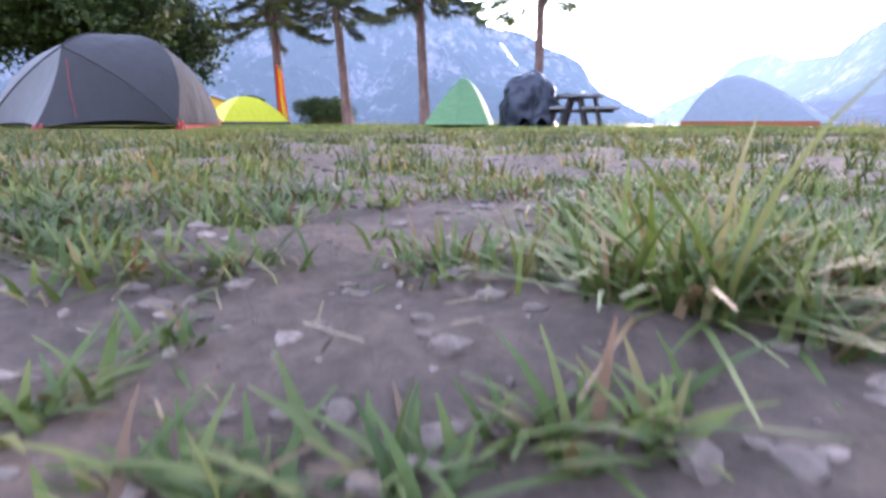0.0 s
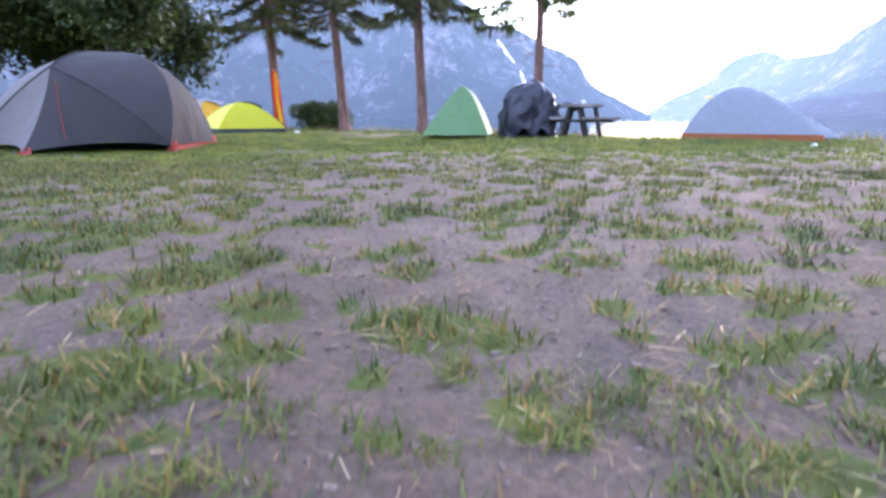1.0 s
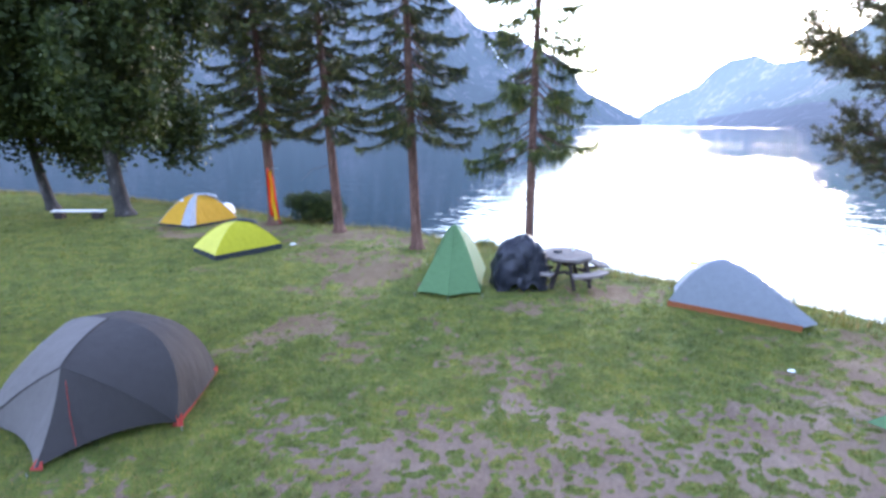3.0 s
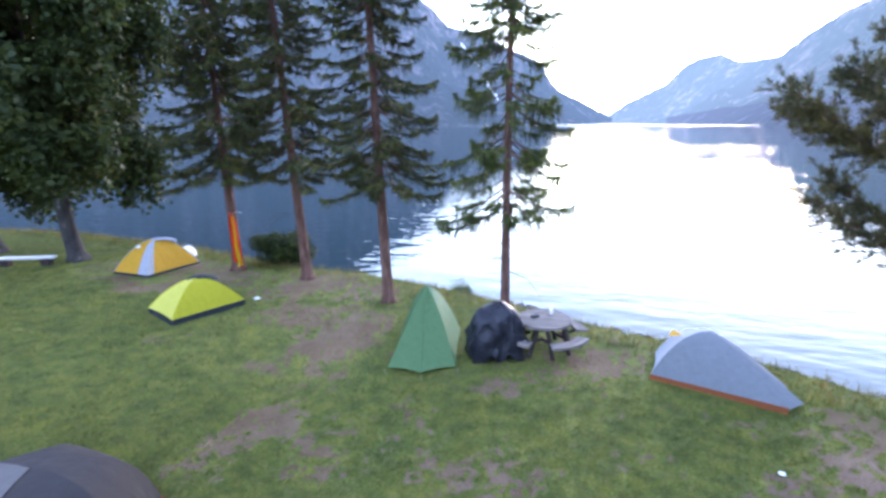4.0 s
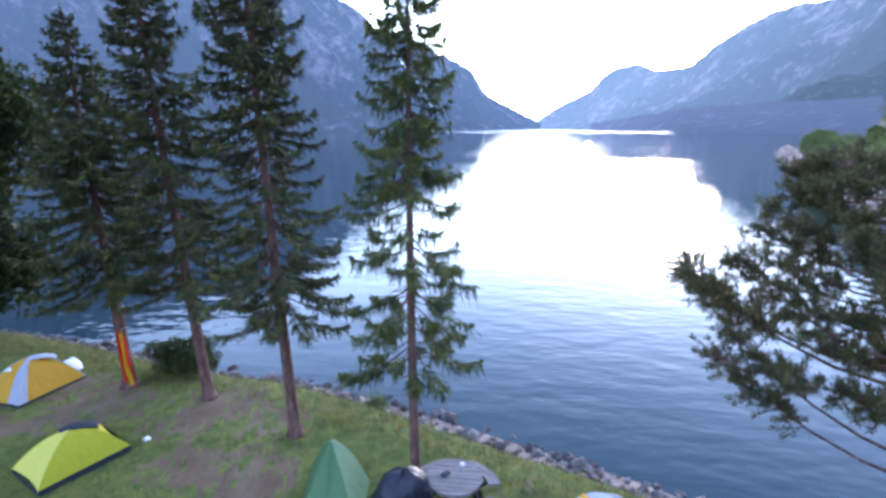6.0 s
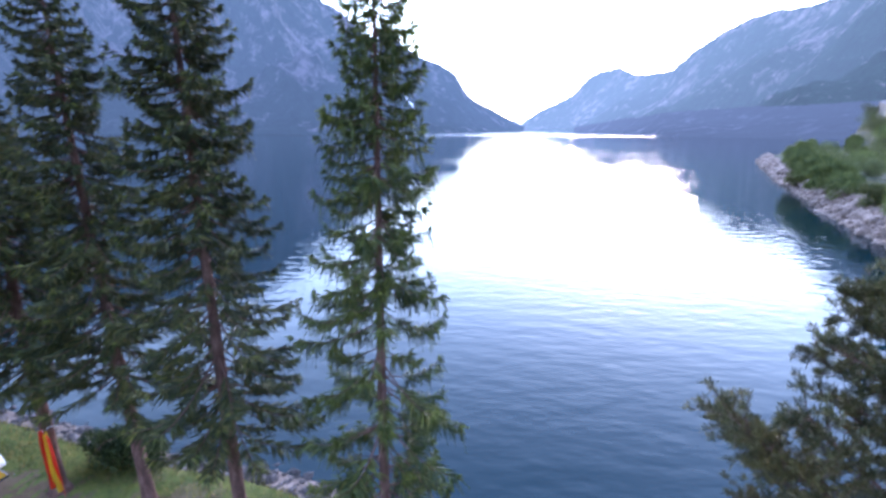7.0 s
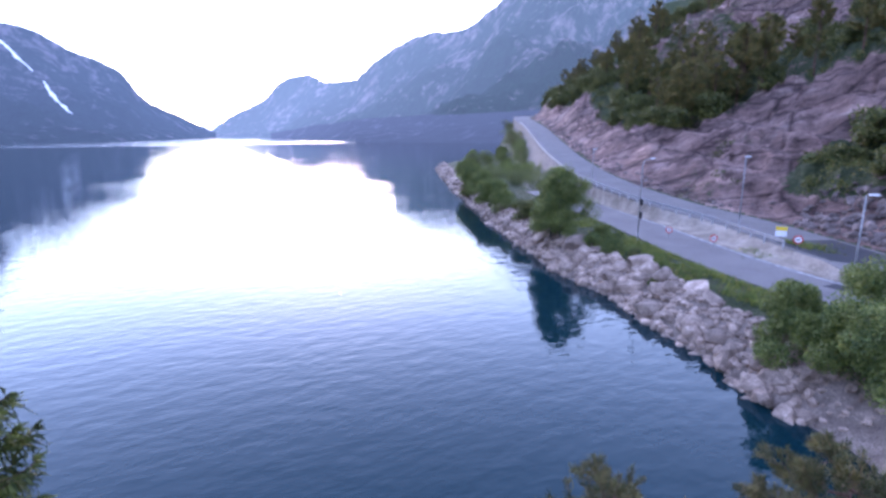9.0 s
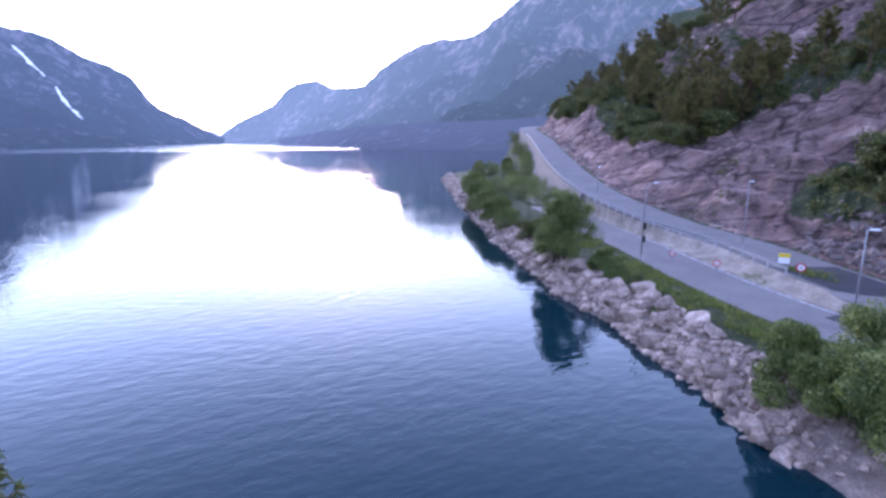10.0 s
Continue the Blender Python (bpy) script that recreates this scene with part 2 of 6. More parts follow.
def water_material():
    """Lake water: long low wind waves with small ripples on them, ruffled in patches and along the far shore."""
    m, n, l, b = nodes_of("lake_water")
    b.inputs["Base Color"].default_value = rgb((0.0006, 0.0180, 0.0240))
    b.inputs["Roughness"].default_value = 0.03
    b.inputs["Specular Tint"].default_value = rgb((0.55, 0.92, 1.0))
    b.inputs["IOR"].default_value = 1.25
    co = n.new("ShaderNodeTexCoord")
    turn = n.new("ShaderNodeMapping")
    turn.inputs["Rotation"].default_value = (0, 0, radians(18))
    l.new(co.outputs["Object"], turn.inputs[0])

    def waves(scale, detail, rough, stretch):
        mp = n.new("ShaderNodeMapping")
        mp.inputs["Scale"].default_value = stretch
        l.new(turn.outputs[0], mp.inputs[0])
        t = n.new("ShaderNodeTexNoise")
        t.inputs["Scale"].default_value, t.inputs["Detail"].default_value, t.inputs["Roughness"].default_value = scale, detail, rough
        l.new(mp.outputs[0], t.inputs[0])
        return t.outputs[0]

    def math_node(op, *vals):
        k = n.new("ShaderNodeMath")
        k.operation = op
        for i, v in enumerate(vals):
            if isinstance(v, (int, float)):
                k.inputs[i].default_value = v
            else:
                l.new(v, k.inputs[i])
        return k.outputs[0]
    swell = waves(0.95, 2.0, 0.5, (0.55, 1.0, 1))
    chop = waves(2.4, 2.0, 0.5, (0.65, 1.0, 1))
    height = math_node("MULTIPLY_ADD", chop, 0.24, swell)
    patch = waves(0.035, 3.0, 0.5, (0.6, 1.0, 1))
    k = bump(n, l, b, height, 0.1, 0.35)
    calm = ramp(n, l, patch, [(0.35, (0.07, 0.07, 0.07)), (0.65, (0.135, 0.135, 0.135))]).outputs[0]
    far = n.new("ShaderNodeVectorMath")
    far.operation = "LENGTH"
    l.new(co.outputs["Object"], far.inputs[0])
    wind = n.new("ShaderNodeMapRange")
    wind.inputs["From Min"].default_value, wind.inputs["From Max"].default_value = 900.0, 1150.0
    wind.inputs["To Min"].default_value, wind.inputs["To Max"].default_value = 0.0, 2.5
    l.new(far.outputs["Value"], wind.inputs["Value"])
    l.new(math_node("ADD", calm, wind.outputs[0]), k.inputs["Strength"])
    return m


M_GROUND = ground_material()
M_HILL = hill_material()
M_SHORE = surface("shore_gravel", [(0.3, (0.112, 0.080, 0.063)), (0.5, (0.202, 0.148, 0.119)), (0.7, (0.358, 0.270, 0.220))], 0.9, 9.0, 0.85, 0.8, 0.15)
M_SAND = surface("tan_gravel", [(0.3, (0.17, 0.135, 0.105)), (0.5, (0.27, 0.22, 0.175)), (0.7, (0.38, 0.32, 0.265))], 0.5, 7.0, 0.92, 0.6, 0.05)
M_ROCK = surface("shore_rock", [(0.3, (0.190, 0.130, 0.099)), (0.55, (0.381, 0.272, 0.214)), (0.75, (0.582, 0.440, 0.352))], 1.1, 8.0, 0.85, 0.8, 0.06, vary=0.35)
M_CAMP_ROCK = surface("dark_shore_rock", [(0.3, (0.06, 0.05, 0.048)), (0.55, (0.14, 0.118, 0.112)), (0.75, (0.30, 0.26, 0.245))], 1.3, 9.0, 0.8, 0.8, 0.06, vary=0.5)
M_CLIFF = surface("cliff_stone", [(0.3, (0.090, 0.066, 0.062)), (0.55, (0.190, 0.142, 0.128)), (0.75, (0.336, 0.260, 0.229))], 0.9, 7.0, 0.9, 0.9, 0.08, vary=0.35)
M_WATER = water_material()
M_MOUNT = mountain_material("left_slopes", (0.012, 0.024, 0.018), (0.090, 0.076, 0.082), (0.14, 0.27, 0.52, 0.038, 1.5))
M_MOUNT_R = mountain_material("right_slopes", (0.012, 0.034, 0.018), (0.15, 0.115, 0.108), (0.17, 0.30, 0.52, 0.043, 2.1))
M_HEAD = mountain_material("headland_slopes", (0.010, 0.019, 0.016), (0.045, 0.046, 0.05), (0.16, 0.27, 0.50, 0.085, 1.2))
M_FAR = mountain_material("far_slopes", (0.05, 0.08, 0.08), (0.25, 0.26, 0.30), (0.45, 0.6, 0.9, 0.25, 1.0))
M_ASPHALT = surface("asphalt", [(0.3, (0.129, 0.117, 0.113)), (0.7, (0.181, 0.165, 0.155))], 0.25, 14.0, 0.85, 0.2, 0.01)
M_PATCH = surface("new_asphalt", [(0.3, (0.022, 0.022, 0.026)), (0.7, (0.036, 0.036, 0.04))], 0.4, 14.0, 0.8, 0.2, 0.01)
M_CONCRETE = surface("concrete", [(0.3, (0.16, 0.135, 0.115)), (0.7, (0.27, 0.235, 0.21))], 0.6, 9.0, 0.9, 0.3, 0.02)
M_BARK = surface("red_bark", [(0.3, (0.080, 0.040, 0.031)), (0.55, (0.185, 0.090, 0.067)), (0.75, (0.29, 0.165, 0.13))], 6.0, 30.0, 0.95, 0.9, 0.03, stretch=(1, 1, 0.35))
M_CONE = surface("spruce_cone", [(0.3, (0.13, 0.065, 0.035)), (0.7, (0.26, 0.15, 0.085))], 30.0, 0, 0.8, 0.4, 0.005)
M_BIRCH_BARK = surface("dark_birch_bark", [(0.3, (0.03, 0.028, 0.028)), (0.6, (0.08, 0.07, 0.068)), (0.78, (0.35, 0.33, 0.32))], 2.2, 25.0, 0.95, 0.9, 0.03, stretch=(1, 1, 0.6))
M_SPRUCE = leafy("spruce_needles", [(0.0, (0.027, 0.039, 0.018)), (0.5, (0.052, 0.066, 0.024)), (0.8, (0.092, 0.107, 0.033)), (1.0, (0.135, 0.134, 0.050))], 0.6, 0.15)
# brighter needle copy for one spruce: light on it is put into the colour
M_SPRUCE_LIT = leafy("lit_spruce_needles", [(0.0, (0.038, 0.061, 0.020)), (0.5, (0.074, 0.108, 0.030)), (0.85, (0.131, 0.168, 0.043)), (1.0, (0.180, 0.172, 0.062))], 0.6, 0.2)
# young shoots, with the light on the bough ends put into their green
M_LIT_SHOOT = leafy("lit_young_shoots", [(0.0, (0.066, 0.110, 0.027)), (0.5, (0.117, 0.163, 0.039)), (1.0, (0.187, 0.221, 0.056))], 0.6, 0.3)
M_PINE = leafy("pine_needles", [(0.0, (0.055, 0.068, 0.037)), (0.5, (0.099, 0.110, 0.049)), (0.8, (0.147, 0.146, 0.066)), (1.0, (0.207, 0.155, 0.091))], 0.6, 0.15)
M_BIRCH = leafy("birch_leaves", [(0.0, (0.027, 0.049, 0.018)), (0.5, (0.043, 0.071, 0.025)), (1.0, (0.065, 0.098, 0.035))], 0.55, 0.3)
M_BUSH = leafy("bush_leaves", [(0.0, (0.075, 0.124, 0.040)), (0.5, (0.136, 0.200, 0.066)), (1.0, (0.202, 0.258, 0.098))], 0.55, 0.3)
M_BUSH_PALE = leafy("pale_willow_leaves", [(0.0, (0.085, 0.125, 0.052)), (0.5, (0.145, 0.195, 0.085)), (1.0, (0.21, 0.26, 0.125))], 0.55, 0.3)
M_GRASS = leafy("grass_blades", [(0.0, (0.050, 0.092, 0.018)), (0.4, (0.105, 0.156, 0.028)), (0.75, (0.175, 0.212, 0.040)), (0.91, (0.225, 0.192, 0.068)), (1.0, (0.25, 0.185, 0.095))], 0.6, 0.3)
M_VERGE = leafy("roadside_grass_blades", [(0.0, (0.07, 0.125, 0.028)), (0.5, (0.13, 0.205, 0.045)), (0.85, (0.20, 0.26, 0.07)), (1.0, (0.27, 0.17, 0.09))], 0.6, 0.3)
M_GRASS_WORN = leafy("worn_grass_blades", [(0.0, (0.037, 0.059, 0.016)), (0.4, (0.069, 0.099, 0.022)), (0.72, (0.117, 0.133, 0.031)), (0.84, (0.174, 0.121, 0.038)), (1.0, (0.236, 0.164, 0.069))], 0.6, 0.25)
M_GRASS_NEAR = leafy("near_grass_blades", [(0.0, (0.043, 0.074, 0.019)), (0.45, (0.081, 0.121, 0.029)), (0.75, (0.128, 0.148, 0.043)), (0.9, (0.162, 0.117, 0.051)), (1.0, (0.178, 0.094, 0.060))], 0.65, 0.3)
M_HILL_PINE = leafy("hillside_pine_needles", [(0.0, (0.097, 0.113, 0.052)), (0.5, (0.170, 0.180, 0.071)), (0.8, (0.244, 0.234, 0.095)), (1.0, (0.324, 0.234, 0.129))], 0.65, 0.15)
M_SCRUB = leafy("hillside_scrub_leaves", [(0.0, (0.058, 0.082, 0.032)), (0.5, (0.105, 0.135, 0.048)), (0.85, (0.15, 0.175, 0.062)), (1.0, (0.18, 0.17, 0.08))], 0.6, 0.25)
M_GRASS_TALL = leafy("tall_bank_grass", [(0.0, (0.095, 0.106, 0.024)), (0.45, (0.171, 0.163, 0.045)), (0.8, (0.267, 0.212, 0.081)), (1.0, (0.343, 0.245, 0.122))], 0.6, 0.3)
M_METAL = surface("grey_metal", [(0.3, (0.24, 0.245, 0.25)), (0.7, (0.34, 0.34, 0.35))], 3.0, 0, 0.55, 0.1, 0.005, metal=0.35)
M_POST = surface("pale_post", [(0.3, (0.34, 0.335, 0.33)), (0.7, (0.48, 0.475, 0.47))], 3.0, 20.0, 0.8, 0.2, 0.01)
M_LINE = surface("worn_road_paint", [(0.35, (0.12, 0.12, 0.125)), (0.6, (0.38, 0.38, 0.38))], 2.0, 12.0, 0.8, 0.1, 0.005)
M_WHITE = surface("white_paint", [(0.3, (0.72, 0.72, 0.72)), (0.7, (0.82, 0.82, 0.82))], 5.0, 0, 0.5, 0.05, 0.005)
M_RED = surface("red_paint", [(0.3, (0.5, 0.03, 0.03)), (0.7, (0.6, 0.05, 0.04))], 5.0, 0, 0.5, 0.05, 0.005)
M_YELLOW = surface("yellow_paint", [(0.3, (0.75, 0.5, 0.04)), (0.7, (0.85, 0.6, 0.06))], 5.0, 0, 0.5, 0.05, 0.005)
M_BLACK = surface("black_plastic", [(0.3, (0.015, 0.015, 0.017)), (0.7, (0.03, 0.03, 0.033))], 4.0, 0, 0.4, 0.1, 0.005)
M_GLASS = surface("dark_glass", [(0.3, (0.02, 0.022, 0.025)), (0.7, (0.03, 0.032, 0.036))], 3.0, 0, 0.08, 0, 0, spec=0.6)
M_WOOD = surface("weathered_wood", [(0.3, (0.14, 0.118, 0.108)), (0.55, (0.215, 0.185, 0.17)), (0.75, (0.30, 0.265, 0.25))], 3.0, 30.0, 0.85, 0.4, 0.01, stretch=(0.5, 5, 5), vary=0.14, spec=0.08)
M_WOOD_DARK = surface("dark_wood", [(0.3, (0.025, 0.018, 0.016)), (0.7, (0.06, 0.043, 0.038))], 4.0, 40.0, 0.85, 0.5, 0.01)
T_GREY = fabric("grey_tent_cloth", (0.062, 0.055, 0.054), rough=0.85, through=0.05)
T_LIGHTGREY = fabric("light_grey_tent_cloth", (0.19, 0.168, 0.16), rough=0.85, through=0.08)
T_RED = fabric("red_tent_trim", (0.55, 0.07, 0.05))
T_LIME = fabric("lime_tent_cloth", (0.74, 0.68, 0.05))
T_LEMON = fabric("pale_lime_tent_cloth", (1.0, 0.90, 0.17))
T_DARK = fabric("dark_tent_base", (0.045, 0.055, 0.065), through=0.05)
T_ORANGE = fabric("orange_yellow_tent_cloth", (1.0, 0.50, 0.05))
T_PALE = fabric("pale_blue_grey_tent_cloth", (0.62, 0.66, 0.74))
T_GREEN = fabric("green_tent_cloth", (0.125, 0.27, 0.115))
T_MINT = fabric("mint_tent_cloth", (0.165, 0.33, 0.165))
T_BLUE = fabric("grey_blue_tent_cloth", (0.30, 0.33, 0.365))
T_RUST = fabric("rust_orange_tent_trim", (0.45, 0.13, 0.05))
T_BAG = surface("black_tarpaulin", [(0.3, (0.010, 0.011, 0.017)), (0.7, (0.022, 0.024, 0.036))], 6.0, 0, 0.34, 0.9, 0.05, spec=0.35)
T_FLAG_RED = fabric("red_cloth", (0.95, 0.07, 0.03))
T_FLAG_YELLOW = fabric("yellow_cloth", (1.0, 0.66, 0.05))


# ---- mesh helpers ----
def mesh_of(name, verts, faces, mats, smooth=False, index=None):
    me = bpy.data.meshes.new(name)
    me.from_pydata([tuple(v) for v in verts] if not isinstance(verts, np.ndarray) else verts.tolist(), [], faces if isinstance(faces, list) else faces.tolist())
    for m in mats if isinstance(mats, (list, tuple)) else [mats]:
        me.materials.append(m)
    if index is not None:
        me.polygons.foreach_set("material_index", np.asarray(index, dtype=np.int32))
    if smooth:
        me.polygons.foreach_set("use_smooth", np.ones(len(me.polygons), dtype=bool))
    me.update()
    return me


def part(name, bm, material, parent=None, label="", smooth=False, m=None):
    """Links a bmesh, or (verts, faces), as one mesh object under a thing or a part."""
    if isinstance(bm, tuple):
        me = mesh_of(name, bm[0], bm[1], material, smooth)
    elif isinstance(bm, bpy.types.Mesh):
        me = bm
    else:
        me = bpy.data.meshes.new(name)
        bm.normal_update()
        bm.to_mesh(me)
        bm.free()
        me.materials.append(material)
        if smooth:
            me.polygons.foreach_set("use_smooth", np.ones(len(me.polygons), dtype=bool))
    ob = new(name, me)
    ob.parent = parent
    if m is not None:
        ob.matrix_basis = m
    return tagged(ob, label)


def thing(name, m, label, category, group="", kind=""):
    ob = new(name)
    ob.empty_display_size = 0.2
    ob.matrix_basis = m
    return tagged(ob, label, category, group, kind)


def box(bm, x0, y0, z0, x1, y1, z1, bevel=0.0, m=None):
    r = bmesh.ops.create_cube(bm, size=1.0)
    vs = r["verts"]
    for v in vs:
        v.co = Vector(((x0 + x1) / 2 + v.co.x * (x1 - x0), (y0 + y1) / 2 + v.co.y * (y1 - y0), (z0 + z1) / 2 + v.co.z * (z1 - z0)))
    if bevel:
        es = list({e for v in vs for e in v.link_edges})
        g = bmesh.ops.bevel(bm, geom=es, offset=bevel, segments=1, affect="EDGES")
        vs = list({v for f in g["faces"] for v in f.verts} | {v for v in vs if v.is_valid})
    if m is not None:
        for v in vs:
            v.co = m @ v.co
    return bm


def tube(pts, radii, sides=8, cap=True):
    """A round bar along points: (verts, faces)."""
    pts = [Vector(p) for p in pts]
    vs, fs = [], []
    for i, p in enumerate(pts):
        d = (pts[min(i + 1, len(pts) - 1)] - pts[max(i - 1, 0)]).normalized()
        a = d.cross(Vector((0.31, 0.95, 0.05))).normalized()
        b = d.cross(a)
        r = radii[i] if isinstance(radii, (list, tuple)) else radii
        for k in range(sides):
            w = 2 * math.pi * k / sides
            vs.append(p + (a * math.cos(w) + b * math.sin(w)) * r)
    for i in range(len(pts) - 1):
        for k in range(sides):
            j = (k + 1) % sides
            fs.append((i * sides + k, i * sides + j, (i + 1) * sides + j, (i + 1) * sides + k))
    if cap:
        fs.append(tuple(range(sides))[::-1])
        fs.append(tuple((len(pts) - 1) * sides + k for k in range(sides)))
    return vs, fs


def join(pieces):
    vs, fs = [], []
    for v, f in pieces:
        o = len(vs)
        vs += list(v)
        fs += [tuple(i + o for i in q) for q in f]
    return vs, fs


# ---- land, lake and mountains ----
LAKE = -1.1
SHORE = np.array([(-420, 150), (-120, 78), (-60, 50), (-30, 36), (-23, 32.5), (-16, 30.4), (-10, 27.3), (-4.3, 23.6), (-0.8, 21.9), (1.9, 20.0),
                  (3.7, 18.4), (6.1, 16.3), (8.4, 14.3), (10.5, 12.0), (13, 9), (17, 6.5), (23, 5.5), (28, 6.5), (32.5, 10.5), (34, 14.4), (37.7, 18.2),
                  (41, 23.5), (46, 30), (49.2, 36.8), (56.5, 46.7), (65, 58.4), (81, 78), (102, 104), (148, 158), (163, 172), (200, 188), (270, 225), (420, 300)], dtype=float)
ROAD = np.array([(30, -70, 2.0), (47, -25, 2.1), (57, 8, 2.3), (61, 13.3, 2.4), (66.5, 19.2, 2.5), (73.5, 27, 2.7), (81, 40.3, 3.5), (94, 58, 5.2), (112, 77, 8.0), (140, 102, 12.0),
                 (165, 124, 15.5), (186, 144, 18.3), (205, 160, 20.5), (235, 172, 22.0), (300, 178, 24.0)], dtype=float)
LOW_ROAD = np.array([(36, -40, 1.4), (46, -4, 1.4), (50.5, 12, 1.4), (53.2, 17.7, 1.4), (59, 25.8, 1.4), (69, 38, 1.5), (81, 54, 1.7), (93, 70, 1.9)], dtype=float)


def smooth(a, b, v):
    t = np.clip((v - a) / (b - a), 0, 1)
    return t * t * (3 - 2 * t)


def curve_of(P, step):
    """Points along a smooth curve through P."""
    out = []
    for i in range(len(P) - 1):
        a, b, c, d = P[max(i - 1, 0)], P[i], P[i + 1], P[min(i + 2, len(P) - 1)]
        k = max(2, int(np.linalg.norm(c - b) / step))
        for j in range(k):
            t = j / k
            out.append(0.5 * (2 * b + (c - a) * t + (2 * a - 5 * b + 4 * c - d) * t * t + (3 * b - a - 3 * c + d) * t ** 3))
    out.append(P[-1])
    return np.array(out)


SHORE_C, ROAD_C, LOW_C = curve_of(SHORE, 2.0), curve_of(ROAD, 2.5), curve_of(LOW_ROAD, 2.5)


def along(P, x, y):
    """Distance to a line of points, positive on its right hand, and the third column of P there."""
    best = np.full(x.shape, 1e9)
    sign = np.ones(x.shape)
    zz = np.zeros(x.shape)
    for a, b in zip(P[:-1], P[1:]):
        d = b[:2] - a[:2]
        L2 = d @ d
        if L2 < 1e-9:
            continue
        t = np.clip(((x - a[0]) * d[0] + (y - a[1]) * d[1]) / L2, 0, 1)
        qx, qy = x - a[0] - t * d[0], y - a[1] - t * d[1]
        r = qx * qx + qy * qy
        m = r < best
        best = np.where(m, r, best)
        sign = np.where(m, np.where(d[0] * qy - d[1] * qx > 0, -1.0, 1.0), sign)
        if len(a) > 2:
            zz = np.where(m, a[2] + t * (b[2] - a[2]), zz)
    return np.sqrt(best) * sign, zz


def hashed(i, j, seed):
    """A random number from 0 to 1 for each whole-numbered place."""
    n = (i * 374761393 + j * 668265263 + seed * 974711) & 0x7fffffff
    n = ((n ^ (n >> 13)) * 1274126177) & 0x7fffffff
    return ((n ^ (n >> 16)) & 0xffff) / 65535.0


def value_noise(x, y, seed):
    ix, iy = np.floor(x).astype(np.int64), np.floor(y).astype(np.int64)
    fx, fy = x - ix, y - iy
    fx, fy = fx * fx * (3 - 2 * fx), fy * fy * (3 - 2 * fy)
    return (hashed(ix, iy, seed) * (1 - fx) + hashed(ix + 1, iy, seed) * fx) * (1 - fy) + (hashed(ix, iy + 1, seed) * (1 - fx) + hashed(ix + 1, iy + 1, seed) * fx) * fy


def fbm(x, y, seed, octaves=5, gain=0.5):
    s, a, f, n = 0.0, 1.0, 1.0, 0.0
    for o in range(octaves):
        s = s + a * value_noise(x * f + 17.3 * o, y * f - 9.1 * o, seed + o)
        n += a
        a *= gain
        f *= 2.03
    return s / n


# worn spots in the lawn: x, y, radius, stretch along x
WORN = [(-3.5, 15.6, 1.35, 1.3), (-3.9, 17.6, 1.0, 1.3), (-6.6, 19.0, 2.0, 1.4), (-2.6, 18.6, 1.3, 1.4), (-10.5, 20.8, 2.0, 1.6), (-1.6, 9.0, 1.0, 1.0), (8.6, 8.3, 2.2, 1.2), (-2.75, 10.3, 0.9, 1.5), (-3.4, 12.4, 0.8, 1.2), 
        (-1.0, 17.6, 1.3, 1.6), (1.4, 8.6, 1.0, 1.2), (4.2, 12.0, 0.8, 1.0), (1.8, 11.3, 0.7, 1.3), (-1.7, 13.3, 0.7, 1.2), (-5.7, 14.4, 0.8, 1.3), (-3.3, 9.1, 0.8, 1.3), (-2.7, 10.0, 0.8, 1.2),
        (-5.2, 20.1, 1.5, 1.5), (-7.4, 20.7, 1.6, 1.5), (-8.7, 18.8, 1.3, 1.4), (-4.6, 13.9, 0.9, 1.2), (-1.6, 13.7, 1.0, 1.3), (-0.9, 14.8, 0.8, 1.4), (-4.4, 21.6, 1.6, 1.8), (-1.5, 19.6, 1.3, 1.6)]


def tuft_field(x, y, cell, seed, want):
    """Round tufts on a jittered grid, 0 to 1; want: the share of places that bear one."""
    ix, iy = np.floor(x / cell).astype(np.int64), np.floor(y / cell).astype(np.int64)
    out = np.zeros(x.shape)
    for i in (-1, 0, 1):
        for j in (-1, 0, 1):
            a, b = ix + i, iy + j
            cx, cy = (a + hashed(a, b, seed)) * cell, (b + hashed(a, b, seed + 1)) * cell
            r = cell * (0.26 + 0.52 * hashed(a, b, seed + 2) ** 1.5)
            q = np.hypot((x - cx) * (0.7 + 0.3 * hashed(a, b, seed + 4)), y - cy)
            out = np.maximum(out, smooth(r, r * 0.55, q) * (hashed(a, b, seed + 3) < want))
    return out


def lushness(x, y):
    """How thickly grass grows on average, 0 to 1."""
    n = fbm(x * 0.9, y * 0.9, 5, 3, 0.6)
    big = fbm(x * 0.25, y * 0.25, 11, 3)
    edge = y + (n - 0.5) * 3.0 - 0.12 * np.maximum(0, x - 3)
    lush = 0.12 + 0.62 * smooth(5.4, 8.2, edge) + 0.46 * smooth(-0.7, -2.5, x + 0.15 * (y - 4)) + (n - 0.5) * 0.5 + (big - 0.5) * (0.35 + 0.35 * smooth(8.0, 11.0, y))
    for cx, cy, r, k in WORN:
        lush = lush - 0.45 * smooth(r, r * 0.3, np.hypot((x - cx) / k, y - cy) + (n - 0.5) * 0.9)
    for cx, cy, r, k in WORN[:4]:
        lush = lush - 0.16 * smooth(r, r * 0.4, np.hypot((x - cx) / k, y - cy) + (n - 0.5) * 0.9)
    lush = lush - 0.22 * smooth(17.0, 19.5, y) * smooth(-14.0, -10.0, x)
    return np.clip(lush - 0.6 * smooth(0.75, 0.35, np.hypot(x, y - 0.15)), 0, 1)


